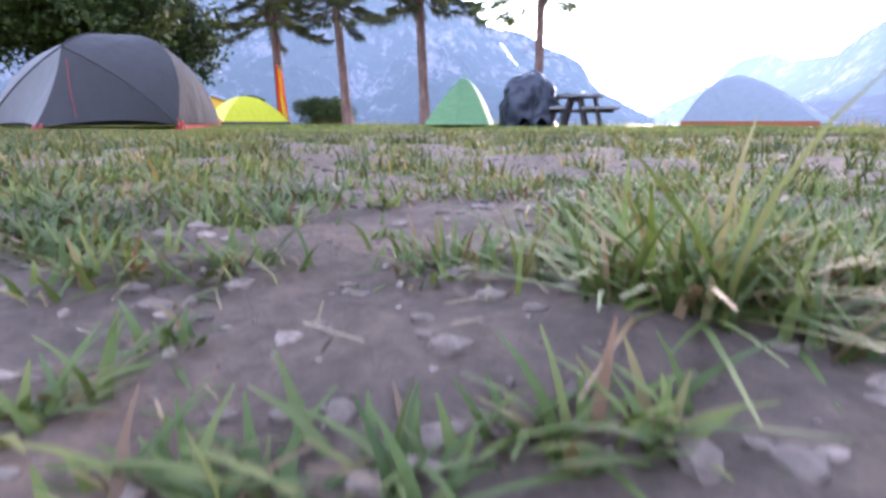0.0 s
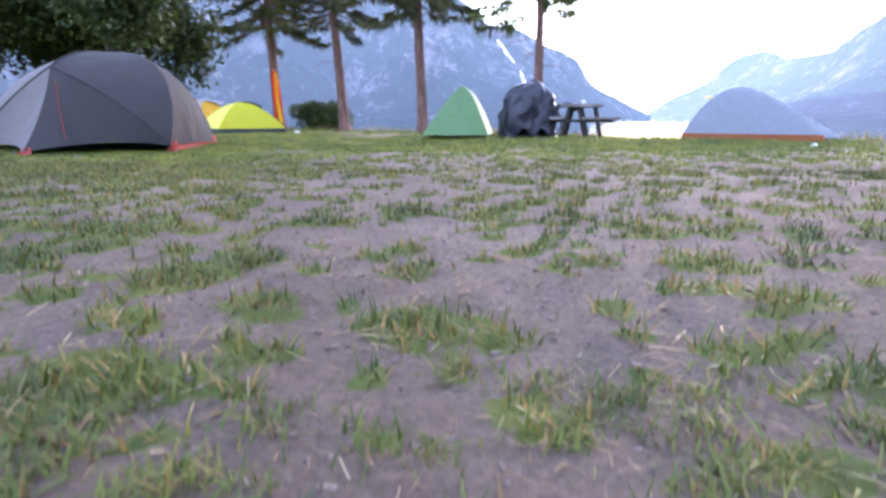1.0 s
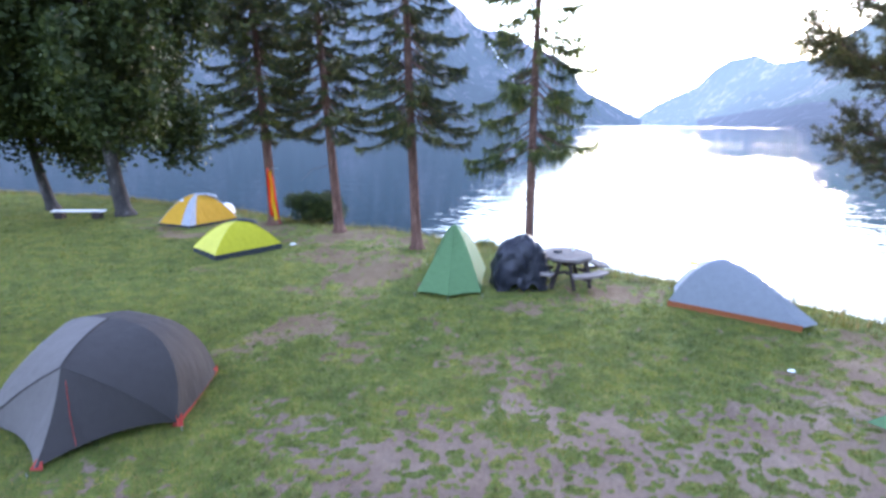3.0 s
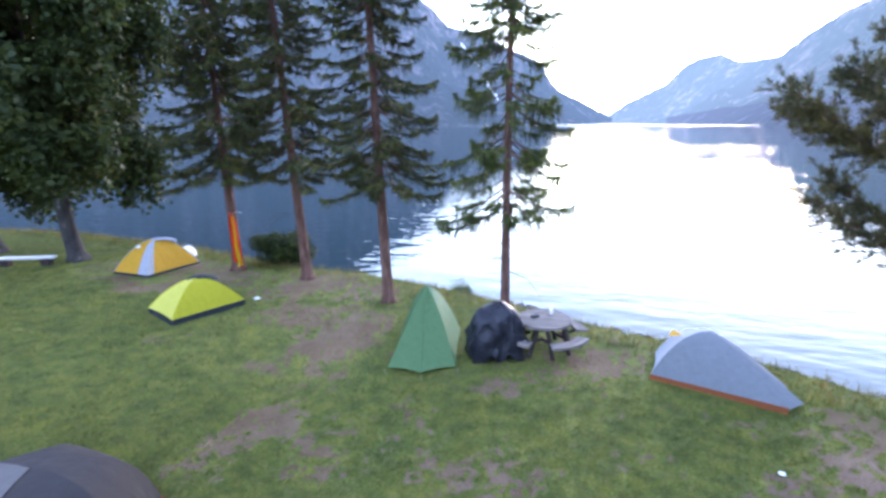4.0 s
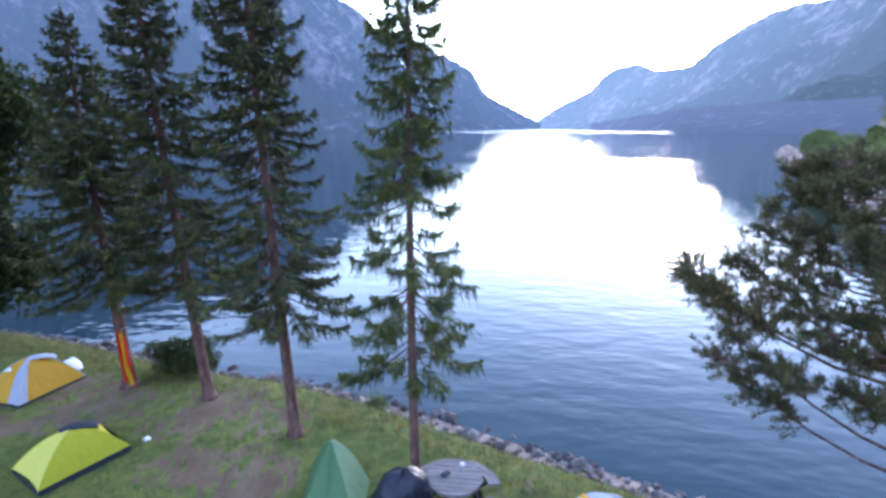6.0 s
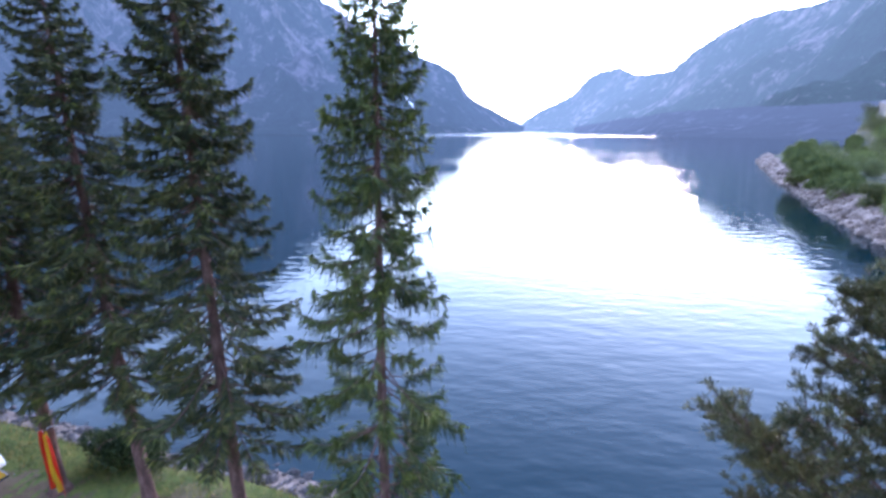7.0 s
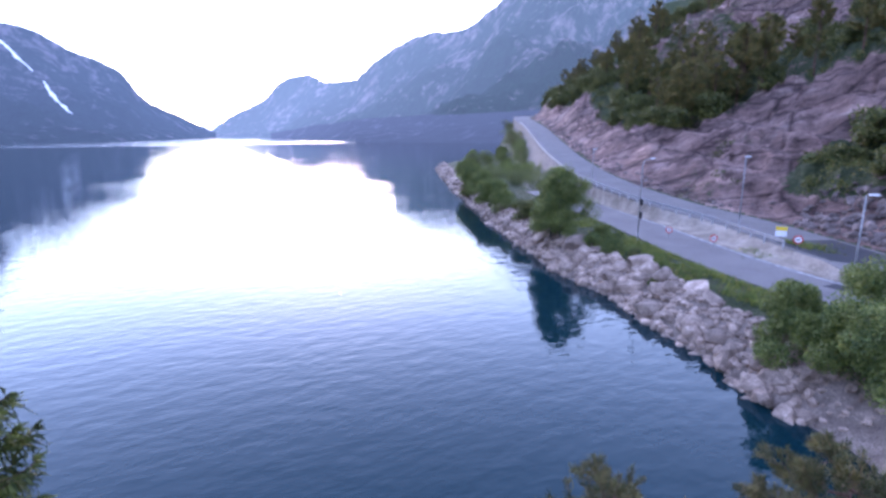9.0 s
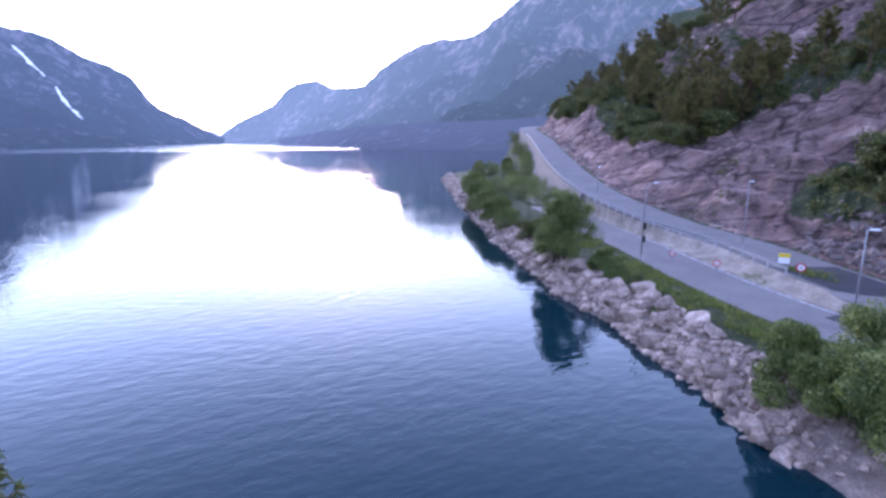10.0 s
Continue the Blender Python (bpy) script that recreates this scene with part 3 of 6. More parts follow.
def grass_cover(x, y):
    """Where grass stands, 0 to 1: a lawn with gaps, breaking up into single tufts on the trodden ground."""
    lush = lushness(x, y)
    ragged = fbm(x * 6.0, y * 6.0, 17, 2, 0.5) - 0.5
    big = tuft_field(x + ragged * 0.06, y + ragged * 0.05, 0.21, 101, 0.20 * smooth(8.5, 7.0, y) + 0.9 * lush)
    small = tuft_field(x + ragged * 0.05, y, 0.105, 111, 0.34 - 0.2 * smooth(7.0, 8.5, y) + 0.6 * lush)
    return np.clip(np.maximum(np.maximum(big, small * 0.9), smooth(0.42, 0.90, lush + ragged * 0.7)) * smooth(0.35, 1.0, np.hypot(x, y)), 0.02, 1)


def land(x, y):
    """Height of the ground, and how much of it is hill and rock."""
    s, _ = along(np.c_[SHORE_C, np.zeros(len(SHORE_C))], x, y)
    dr, zr = along(ROAD_C, x, y)
    right = smooth(20, 34, x - 0.35 * np.minimum(y, 20) + 4)
    camp = np.interp(s, [-40, -6, 0, 1.2, 1.7, 2.7, 60], [-9, -3.4, -1.1, -0.72, -0.22, 0.0, 0.0])
    camp = camp + (fbm(x * 0.35, y * 0.35, 3, 3) - 0.5) * 0.16 * smooth(3, 7, np.hypot(x, y)) * (s > 0) + 0.05 * np.maximum(0, -y - 12)
    rs = np.interp(s, [-40, -8, -1, 0, 0.6, 2.2, 4.2, 7, 60], [-12, -4.5, -1.9, -1.1, -0.55, 0.55, 1.2, 1.38, 1.4])
    rough = (fbm(x * 0.5, y * 0.5, 8, 4) - 0.5) * 0.9 * smooth(-1, 2, s) * smooth(9, 4, s)
    bank = np.where(dr < -2.4, rs + rough, 0)
    dl, zl = along(LOW_C, x, y)
    bank = np.where(np.abs(dl) < 4.6, zl - 0.15, bank)
    far = smooth(118, 150, x) * np.maximum(0, zr - 3.0) * smooth(-14, -4.8, dr) * 0.8
    bank = bank + far
    d = np.maximum(dr - 4.2, 0)
    k = smooth(0, 1, (fbm(x * 0.03, y * 0.03, 21, 3) - 0.35) * 2.5)
    cliff = np.interp(d, [0, 1.2, 3.0, 7, 13, 20, 45, 110, 260], [0, 0.1, 1.2, 6.5, 11.0, 14.5, 30, 72, 130])
    cliff = cliff * (0.75 + 0.5 * k) * smooth(-60, 12, y + 0.4 * x) + (fbm(x * 0.09, y * 0.09, 31, 6, 0.58) - 0.5) * 9.0 * smooth(2.5, 12, d) + (fbm(x * 0.45 + y * 0.2, y * 0.45, 37, 4) - 0.5) * 3.4 * smooth(1.2, 5, d)
    ledge = cliff + 0.22 * x * 0.3 - 0.1 * y
    step = 3.2
    cliff = cliff + smooth(3, 9, d) * 0.7 * (np.floor(ledge / step) * step + step * smooth(0.55, 1.0, ledge / step - np.floor(ledge / step)) - ledge + step * 0.3)
    hill = zr + np.maximum(cliff, -0.05)
    z_right = np.where((dr >= -2.4) & (dr <= 4.4), zr - 0.15, np.where(dr > 0, hill, bank))
    z_right = np.where(s < 0, rs, z_right)
    return camp * (1 - right) + z_right * right, s, dr, right, d


def hill_growth(x, y, d):
    """Where the hillside is overgrown, 0 to 1: bare slabs over the road, a wooded edge above them, rock and trees mixed higher up."""
    top = np.interp(y, [0, 20, 33, 43, 50, 60, 77, 120, 145], [30, 30, 28, 22, 13, 9.5, 9.5, 7, 4]) + (fbm(x * 0.12, y * 0.12, 53, 3) - 0.5) * 6
    wood = smooth(top - 0.5, top + 2.5, d) * (0.62 + 0.38 * smooth(top + 26, top + 14, d))
    thicket = smooth(29, 24, y + 0.15 * (x - 80)) * smooth(3.5, 5.5, d) * smooth(18, 15, d)
    return np.maximum(wood, thicket)


def ground_mesh():
    def lines(spec):
        out = [spec[0][0]]
        for a, b, st in spec:
            k = max(1, int(round((b - a) / st)))
            out += [a + (b - a) * (i + 1) / k for i in range(k)]
        return np.array(out)
    xs = lines([(-3000, -400, 400), (-400, -60, 10), (-60, -8, 0.6), (-8, -5, 0.12), (-5, -0.5, 0.045), (-0.5, 0.5, 0.016), (0.5, 5.0, 0.045), (5.0, 9, 0.12), (9, 32, 0.5), (32, 110, 1.1), (110, 250, 3), (250, 500, 25), (500, 3000, 400)])
    ys = lines([(-3000, -300, 300), (-300, -20, 10), (-20, -0.4, 0.7), (-0.4, 0.08, 0.05), (0.08, 0.8, 0.016), (0.8, 7.2, 0.045), (7.2, 12, 0.10), (12, 36, 0.30), (36, 130, 1.3), (130, 260, 4), (260, 500, 40)])
    X, Y = np.meshgrid(xs, ys)
    x, y = X.ravel(), Y.ravel()
    z, s, dr, right, d = land(x, y)
    z = np.where(s < -60, -14, z)
    near = smooth(9, 2, np.hypot(x, y - 2))
    z = z + near * ((fbm(x * 2.1, y * 2.1, 41, 4) - 0.5) * 0.05 + (fbm(x * 11, y * 11, 43, 4) - 0.5) * 0.026)
    cov = grass_cover(x, y)
    veg = fbm(x * 0.05 + 3, y * 0.05, 51, 4)
    cover = np.where(dr > 4.2, np.clip(0.62 * hill_growth(x, y, d) + (veg - 0.5) * 1.1, 0, 1), 1.0)
    cover = np.where(right < 0.5, np.where(s > 1.4, np.clip(cov + 0.6 * smooth(5.0, 1.5, s) * (s < 6), 0, 1), cov), cover)
    nx, ny = len(xs), len(ys)
    i = np.arange(nx * ny).reshape(ny, nx)
    faces = np.stack([i[:-1, :-1], i[:-1, 1:], i[1:, 1:], i[1:, :-1]], -1).reshape(-1, 4)
    fs, fr = s[faces].mean(1), right[faces].mean(1)
    fd = dr[faces].mean(1)
    fl = along(LOW_C, x, y)[0][faces].mean(1)
    fx, fy = x[faces].mean(1), y[faces].mean(1)
    keep = fs > -70
    idx = np.where(fr < 0.5, np.where(fs < 1.5, 1, 0), np.where(fs < 4.2, 1, np.where((fd < -2.0) & (fl > 2.6) & (np.hypot(fx - 63.4, (fy - 19.6) * 0.8) > 2.3) & (fx < 112), 3, 2)))
    me = mesh_of("ground", np.stack([x, y, z], 1), faces[keep], [M_GROUND, M_SHORE, M_HILL, M_SAND], True, idx[keep])
    at = me.attributes.new("cover", "FLOAT", "POINT")
    at.data.foreach_set("value", cover.astype(np.float32))
    th = me.attributes.new("thatch", "FLOAT", "POINT")
    th.data.foreach_set("value", (0.85 * smooth(6.8, 9.2, y + 0.6 * (cov - 0.5)) + 0.6 * smooth(0.1, 0.5, cov) * smooth(1.0, 2.0, y)).clip(0, 0.9).astype(np.float32))
    return me


tagged(new("ground", ground_mesh()), "trodden brown soil with patchy green grass beside a lake", "ground", kind="structure")


def ground_z(x, y):
    return float(land(np.array([float(x)]), np.array([float(y)]))[0][0])


water = part("water", ([(-4500, -600, LAKE), (4500, -600, LAKE), (4500, 4900, LAKE), (-4500, 4900, LAKE)], [(0, 1, 2, 3)]), M_WATER)
tagged(water, "calm rippled blue fjord lake mirroring the bright sky", "lake", kind="structure")


def ridge(name, profile, shore, back, rows, material, label, seed, az_step=0.25, craggy=1.0):
    """A mountain side: from its shore to its crest, whose height over the horizon follows profile (degrees of bearing and height)."""
    az = np.arange(profile[0][0], profile[-1][0] + 1e-6, az_step)
    el = np.interp(az, [p[0] for p in profile], [p[1] for p in profile])
    r0 = np.interp(az, [p[0] for p in shore], [p[1] for p in shore])
    r1 = np.interp(az, [p[0] for p in back], [p[1] for p in back])
    V = []
    for k in range(rows + 1):
        f = k / rows
        r = r0 + (r1 - r0) * f
        crest = np.tan(np.radians(el)) * r1 + 18
        g = f ** 1.15 * (1 - 0.25 * math.sin(math.pi * f)) if f < 1 else 1.0
        X, Y = np.sin(np.radians(az)) * r, np.cos(np.radians(az)) * r
        n = fbm(X * 0.004, Y * 0.004, seed, 6, 0.55) - 0.5
        gully = np.abs(fbm(X * 0.008 + 5, Y * 0.003, seed + 9, 4) - 0.5)
        z = crest * g + craggy * (n * crest * 0.5 - gully * crest * 0.28) * math.sin(math.pi * min(f, 1.0)) ** 0.8
        z = z + craggy * (fbm(X * 0.03, Y * 0.03, seed + 3, 3) - 0.5) * crest * 0.045 * min(1, f * 4)
        V.append(np.stack([X, Y, np.where(f == 0, LAKE - 3, np.maximum(z, LAKE + 1.5 * (f > 0)))], 1))
    V.append(np.stack([V[-1][:, 0] * 1.3, V[-1][:, 1] * 1.3, V[-1][:, 2] * 0.0 - 20], 1))
    V = np.concatenate(V)
    n = len(az)
    i = np.arange((rows + 2) * n).reshape(rows + 2, n)
    faces = np.stack([i[:-1, :-1], i[:-1, 1:], i[1:, 1:], i[1:, :-1]], -1).reshape(-1, 4)[:, ::-1]
    ob = new(name, mesh_of(name, V, faces, material, True))
    return tagged(ob, label, "mountain", kind="structure")


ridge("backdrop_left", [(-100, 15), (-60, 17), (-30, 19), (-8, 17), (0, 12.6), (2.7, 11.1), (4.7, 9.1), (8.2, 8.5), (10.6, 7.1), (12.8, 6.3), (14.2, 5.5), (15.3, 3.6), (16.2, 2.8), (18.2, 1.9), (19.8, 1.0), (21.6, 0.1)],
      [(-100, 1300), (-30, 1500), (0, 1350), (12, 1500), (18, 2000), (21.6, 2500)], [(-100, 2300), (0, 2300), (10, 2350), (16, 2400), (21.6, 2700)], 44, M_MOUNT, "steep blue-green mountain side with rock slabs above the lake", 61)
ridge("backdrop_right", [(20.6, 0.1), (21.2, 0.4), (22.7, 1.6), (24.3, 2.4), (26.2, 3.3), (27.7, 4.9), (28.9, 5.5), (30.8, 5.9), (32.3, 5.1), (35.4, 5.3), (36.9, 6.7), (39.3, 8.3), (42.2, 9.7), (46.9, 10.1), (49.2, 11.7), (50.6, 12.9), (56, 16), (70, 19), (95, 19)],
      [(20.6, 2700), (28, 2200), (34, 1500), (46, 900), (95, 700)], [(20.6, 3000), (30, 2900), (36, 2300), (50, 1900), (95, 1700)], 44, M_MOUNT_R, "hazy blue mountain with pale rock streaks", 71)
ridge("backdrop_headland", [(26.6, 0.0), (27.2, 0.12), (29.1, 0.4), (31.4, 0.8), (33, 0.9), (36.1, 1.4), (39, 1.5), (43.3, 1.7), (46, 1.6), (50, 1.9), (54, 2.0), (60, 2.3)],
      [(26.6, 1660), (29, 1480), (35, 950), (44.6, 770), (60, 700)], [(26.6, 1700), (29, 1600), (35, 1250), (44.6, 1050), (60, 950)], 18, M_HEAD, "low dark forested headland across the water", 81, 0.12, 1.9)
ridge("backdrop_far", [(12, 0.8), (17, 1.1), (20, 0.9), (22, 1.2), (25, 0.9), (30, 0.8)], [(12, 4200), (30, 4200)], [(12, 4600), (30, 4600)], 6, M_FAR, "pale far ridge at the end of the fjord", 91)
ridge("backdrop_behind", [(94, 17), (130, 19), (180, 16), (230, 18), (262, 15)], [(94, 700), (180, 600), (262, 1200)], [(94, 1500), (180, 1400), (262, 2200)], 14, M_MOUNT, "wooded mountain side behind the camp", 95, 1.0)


# ---- plants ----
def rnd(seed):
    return np.random.RandomState(seed)


def unit(v):
    return v / np.maximum(np.linalg.norm(v, axis=-1, keepdims=True), 1e-9)


def needles(P, D, length, width, spread, count, rs, bend=0.0):
    """Blades about directions D at points P: triangles, as (verts, faces) arrays."""
    P, D = np.repeat(P, count, 0), np.repeat(D, count, 0)
    n = len(P)
    q = unit(D + rs.normal(0, 1, (n, 3)) * spread)
    side = unit(np.cross(q, rs.normal(0, 1, (n, 3))))
    L = length * rs.uniform(0.6, 1.2, (n, 1))
    W = width * rs.uniform(0.7, 1.3, (n, 1))
    base = P + rs.normal(0, 1, (n, 3)) * length * 0.15
    tip = base + q * L
    tip[:, 2] -= bend * L[:, 0]
    mid = base + q * L * 0.5
    V = np.stack([base, mid + side * W, tip, mid - side * W], 1).reshape(-1, 3)
    F = np.arange(n * 4).reshape(n, 4)
    return V, F


def sprigs(P, D, L, W, rs):
    """Needled twigs: a thin three-sided spindle each, bristling with short needles, as (verts, faces)."""
    n = len(P)
    a = unit(np.cross(D, rs.normal(0, 1, (n, 3))))
    b = np.cross(D, a)
    bend = np.array([0, 0, -0.10]) * L[:, None]
    tip = P + D * L[:, None] + bend
    mid = P + D * (L * 0.42)[:, None] - bend * 0.25
    ring = [mid + (a * math.cos(w) + b * math.sin(w)) * (W * rs.uniform(0.7, 1.3, n))[:, None] for w in (0.0, 2.094, 4.189)]
    V = np.stack([P] + ring + [tip], 1).reshape(-1, 3)
    o = np.arange(n)[:, None] * 5
    F = np.concatenate([o + np.array([[p, q, c]]) for p, q in ((1, 2), (2, 3), (3, 1)) for c in (0, 4)])
    v, f = [V], [F]
    base = len(V)
    for k in range(3):
        h = P + (tip - P) * rs.uniform(0.1, 0.95, (n, 1))
        q = unit(D * 0.75 + rs.normal(0, 0.55, (n, 3)))
        w = unit(np.cross(q, rs.normal(0, 1, (n, 3)))) * 0.009
        ln = rs.uniform(0.04, 0.075, (n, 1))
        v.append(np.stack([h - w, h + w, h + q * ln], 1).reshape(-1, 3))
        f.append(np.arange(n * 3).reshape(n, 3) + base)
        base += n * 3
    return np.concatenate(v), np.concatenate(f)


def spruce(name, x, y, H, low, R, seed, mat, label, lean=(0.0, 0.0), sparse=0.0, r0=0.16, bare=0.0, taper=0.7, step=(0.2, 0.36), fill=1.0, shoots=0.3, lace=0.0):
    rs = rnd(seed)
    z0 = ground_z(x, y)
    t = thing(name, pose(x, y, z0), label, "tree", "spruces on the shore")

    def axis(z):
        k = z / H
        return np.array([lean[0] * k + 0.05 * math.sin(4 * k + seed), lean[1] * k + 0.05 * math.cos(5 * k + seed), z])
    zs = [-0.15, 0.0, 0.12, 0.35, 0.9] + [H * k / 14 for k in range(2, 14)] + [H]
    zs = sorted(zs)
    rad = [r0 * (1.75 if z < 0.05 else 1.35 if z < 0.2 else 1.1 if z < 0.5 else 1.0) * max(0.05, (1 - z / H) ** 0.8) for z in zs]
    part("trunk", tube([axis(z) for z in zs], rad, 10), M_BARK, t, "reddish-brown bark", True)
    bars, twigs = [], []
    z = low
    while z < H - 0.12:
        f = (z - low) / (H - low)
        n = rs.randint(5, 8)
        a0 = rs.uniform(0, 6.28)
        for b in range(n):
            if rs.rand() < sparse * (1 - f) ** 1.3:
                continue
            ang = a0 + 6.283 * b / n + rs.normal(0, 0.25)
            zb = z + rs.uniform(-0.09, 0.09)
            shape = (1 - f) ** taper * (0.80 + 0.20 * min(1, f * 6 + 0.3)) + 0.05 * (f < 0.97)
            r = R * shape * rs.choice([rs.uniform(0.5, 0.8), rs.uniform(0.8, 1.05), rs.uniform(1.0, 1.15)], p=[0.35, 0.45, 0.2])
            out = np.array([math.cos(ang), math.sin(ang), 0])
            lat = np.array([-out[1], out[0], 0])
            droop = rs.uniform(0.45, 0.9) * (1 - 0.55 * f)
            s = np.linspace(0, 1, 8)
            path = axis(zb)[None] + out * (r * s)[:, None] + lat * (rs.normal(0, 0.10) * r * s ** 2)[:, None]
            path[:, 2] += r * (-droop * s + (0.34 + 0.12 * f) * s ** 3)
            bars.append(tube(path, [max(0.004, 0.018 * (1 - q) * (0.5 + r * 0.5)) for q in s], 4, False))
            m = max(4, int((5 + r * 14) * fill))
            q = np.sort(rs.uniform(max(0.06, 0.24 + sparse * (0.40 - 0.9 * f)), 1.0, m))
            P = np.stack([np.interp(q, s, path[:, k]) for k in range(3)], 1)
            for sd in (-1, 1):
                D = out * rs.uniform(0.45, 1.0, (m, 1)) + lat * sd * rs.uniform(0.4, 0.95, (m, 1)) + np.array([0, 0, 1.0]) * rs.uniform(-0.55, 0.12, (m, 1))
                L = (0.08 + 0.36 * r * np.sin(np.pi * np.clip(q, 0.25, 1) ** 1.4) ** 0.7 * 0.6) * rs.uniform(0.6, 1.25, m)
                twigs.append((P, unit(D), np.minimum(L, 0.42), np.full(m, 0.022 - 0.007 * lace), q))
            k = np.repeat(np.arange(m), 1 + int(lace))[rs.rand(m * (1 + int(lace))) < 0.8 - 0.4 * f]
            if len(k):
                D = out * 0.25 + rs.normal(0, 0.22, (len(k), 3)) + np.array([0, 0, -1.0])
                twigs.append((P[k], unit(D), rs.uniform(0.10, 0.34 + 0.12 * lace, len(k)) * (0.45 + 0.55 * min(1, r)), np.full(len(k), 0.015 - 0.005 * lace), q[k] * 0.8))
            e = 5
            D = unit(out + np.array([0, 0, 0.25]) + rs.normal(0, 0.45, (e, 3)))
            twigs.append((np.repeat(path[-1][None], e, 0) - out * 0.03, D, rs.uniform(0.08, 0.17, e), np.full(e, 0.018), np.ones(e)))
        z += rs.uniform(*step) * (1.0 if f < 0.35 else 0.62)
    for k in range(int(bare)):
        zb, ang, ln = rs.uniform(low * 0.5, low + 2.5), rs.uniform(0, 6.28), rs.uniform(0.4, 1.2)
        p = axis(zb)
        bars.append(tube([p, p + np.array([math.cos(ang) * ln * 0.6, math.sin(ang) * ln * 0.6, -0.08]), p + np.array([math.cos(ang) * ln, math.sin(ang) * ln, -0.4 * ln])], [0.011, 0.007, 0.003], 4, False))
    tagged(part("branch_frame", join(bars), M_BARK, t), kind="stuff")
    P, D, L, W, Q = (np.concatenate([w[k] for w in twigs]) for k in range(5))
    # some outer twigs take the paler shoot green, painted as if lit
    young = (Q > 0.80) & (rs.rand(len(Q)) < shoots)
    for pick, nm, mt, lb in ((~young, "crown", mat, "dark green drooping needle branches"), (young, "fresh_growth", M_LIT_SHOOT, "young shoots at the bough ends, painted lighter as if lit")):
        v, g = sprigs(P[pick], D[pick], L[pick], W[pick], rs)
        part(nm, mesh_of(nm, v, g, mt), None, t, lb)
    top = axis(H)
    v, g = sprigs(np.repeat(top[None], 22, 0) - np.array([0, 0, 1.0]) * np.linspace(0, 0.7, 22)[:, None], unit(rs.normal(0, 0.5, (22, 3)) + np.array([0, 0, 1.0])), rs.uniform(0.1, 0.2, 22), np.full(22, 0.014), rs)
    part("leader", mesh_of("leader", v, g, mat), None, t)
    cones = []
    for k in range(90):
        zc = H - 0.1 - 1.9 * rs.rand() ** 0.8
        ang, rc_ = rs.uniform(0, 6.28), rs.uniform(0.03, 0.10 + 0.13 * (H - zc))
        p = axis(zc) + np.array([math.cos(ang) * rc_, math.sin(ang) * rc_, -0.05])
        cones.append(tube([p, p + np.array([0.004, 0.0, -0.04]), p + np.array([0.006, 0.002, -0.10])], [0.010, 0.017, 0.005], 6))
    tagged(part("cone_cluster", join(cones), M_CONE, t, "brown hanging cones near the tip"), kind="stuff")
    return t


def leaf_clumps(centres, radius, count, size, rs, flat=0.8, droop=0.0):
    """Leaves scattered in clumps: diamond quads."""
    n = len(centres) * count
    c = np.repeat(centres, count, 0)
    r = np.repeat(radius, count)[:, None] if np.ndim(radius) else radius
    o = unit(rs.normal(0, 1, (n, 3))) * (rs.uniform(0.15, 1, (n, 1)) ** 0.5) * r
    o[:, 2] *= flat
    p = c + o
    p[:, 2] -= droop * rs.uniform(0, 1, n) ** 2
    d = unit(rs.normal(0, 1, (n, 3)) + np.array([0, 0, -0.3]))
    s = unit(np.cross(d, rs.normal(0, 1, (n, 3))))
    L = size * rs.uniform(0.6, 1.3, (n, 1))
    V = np.stack([p, p + d * L * 0.5 + s * L * 0.33, p + d * L, p + d * L * 0.5 - s * L * 0.33], 1).reshape(-1, 3)
    return V, np.arange(n * 4).reshape(n, 4)


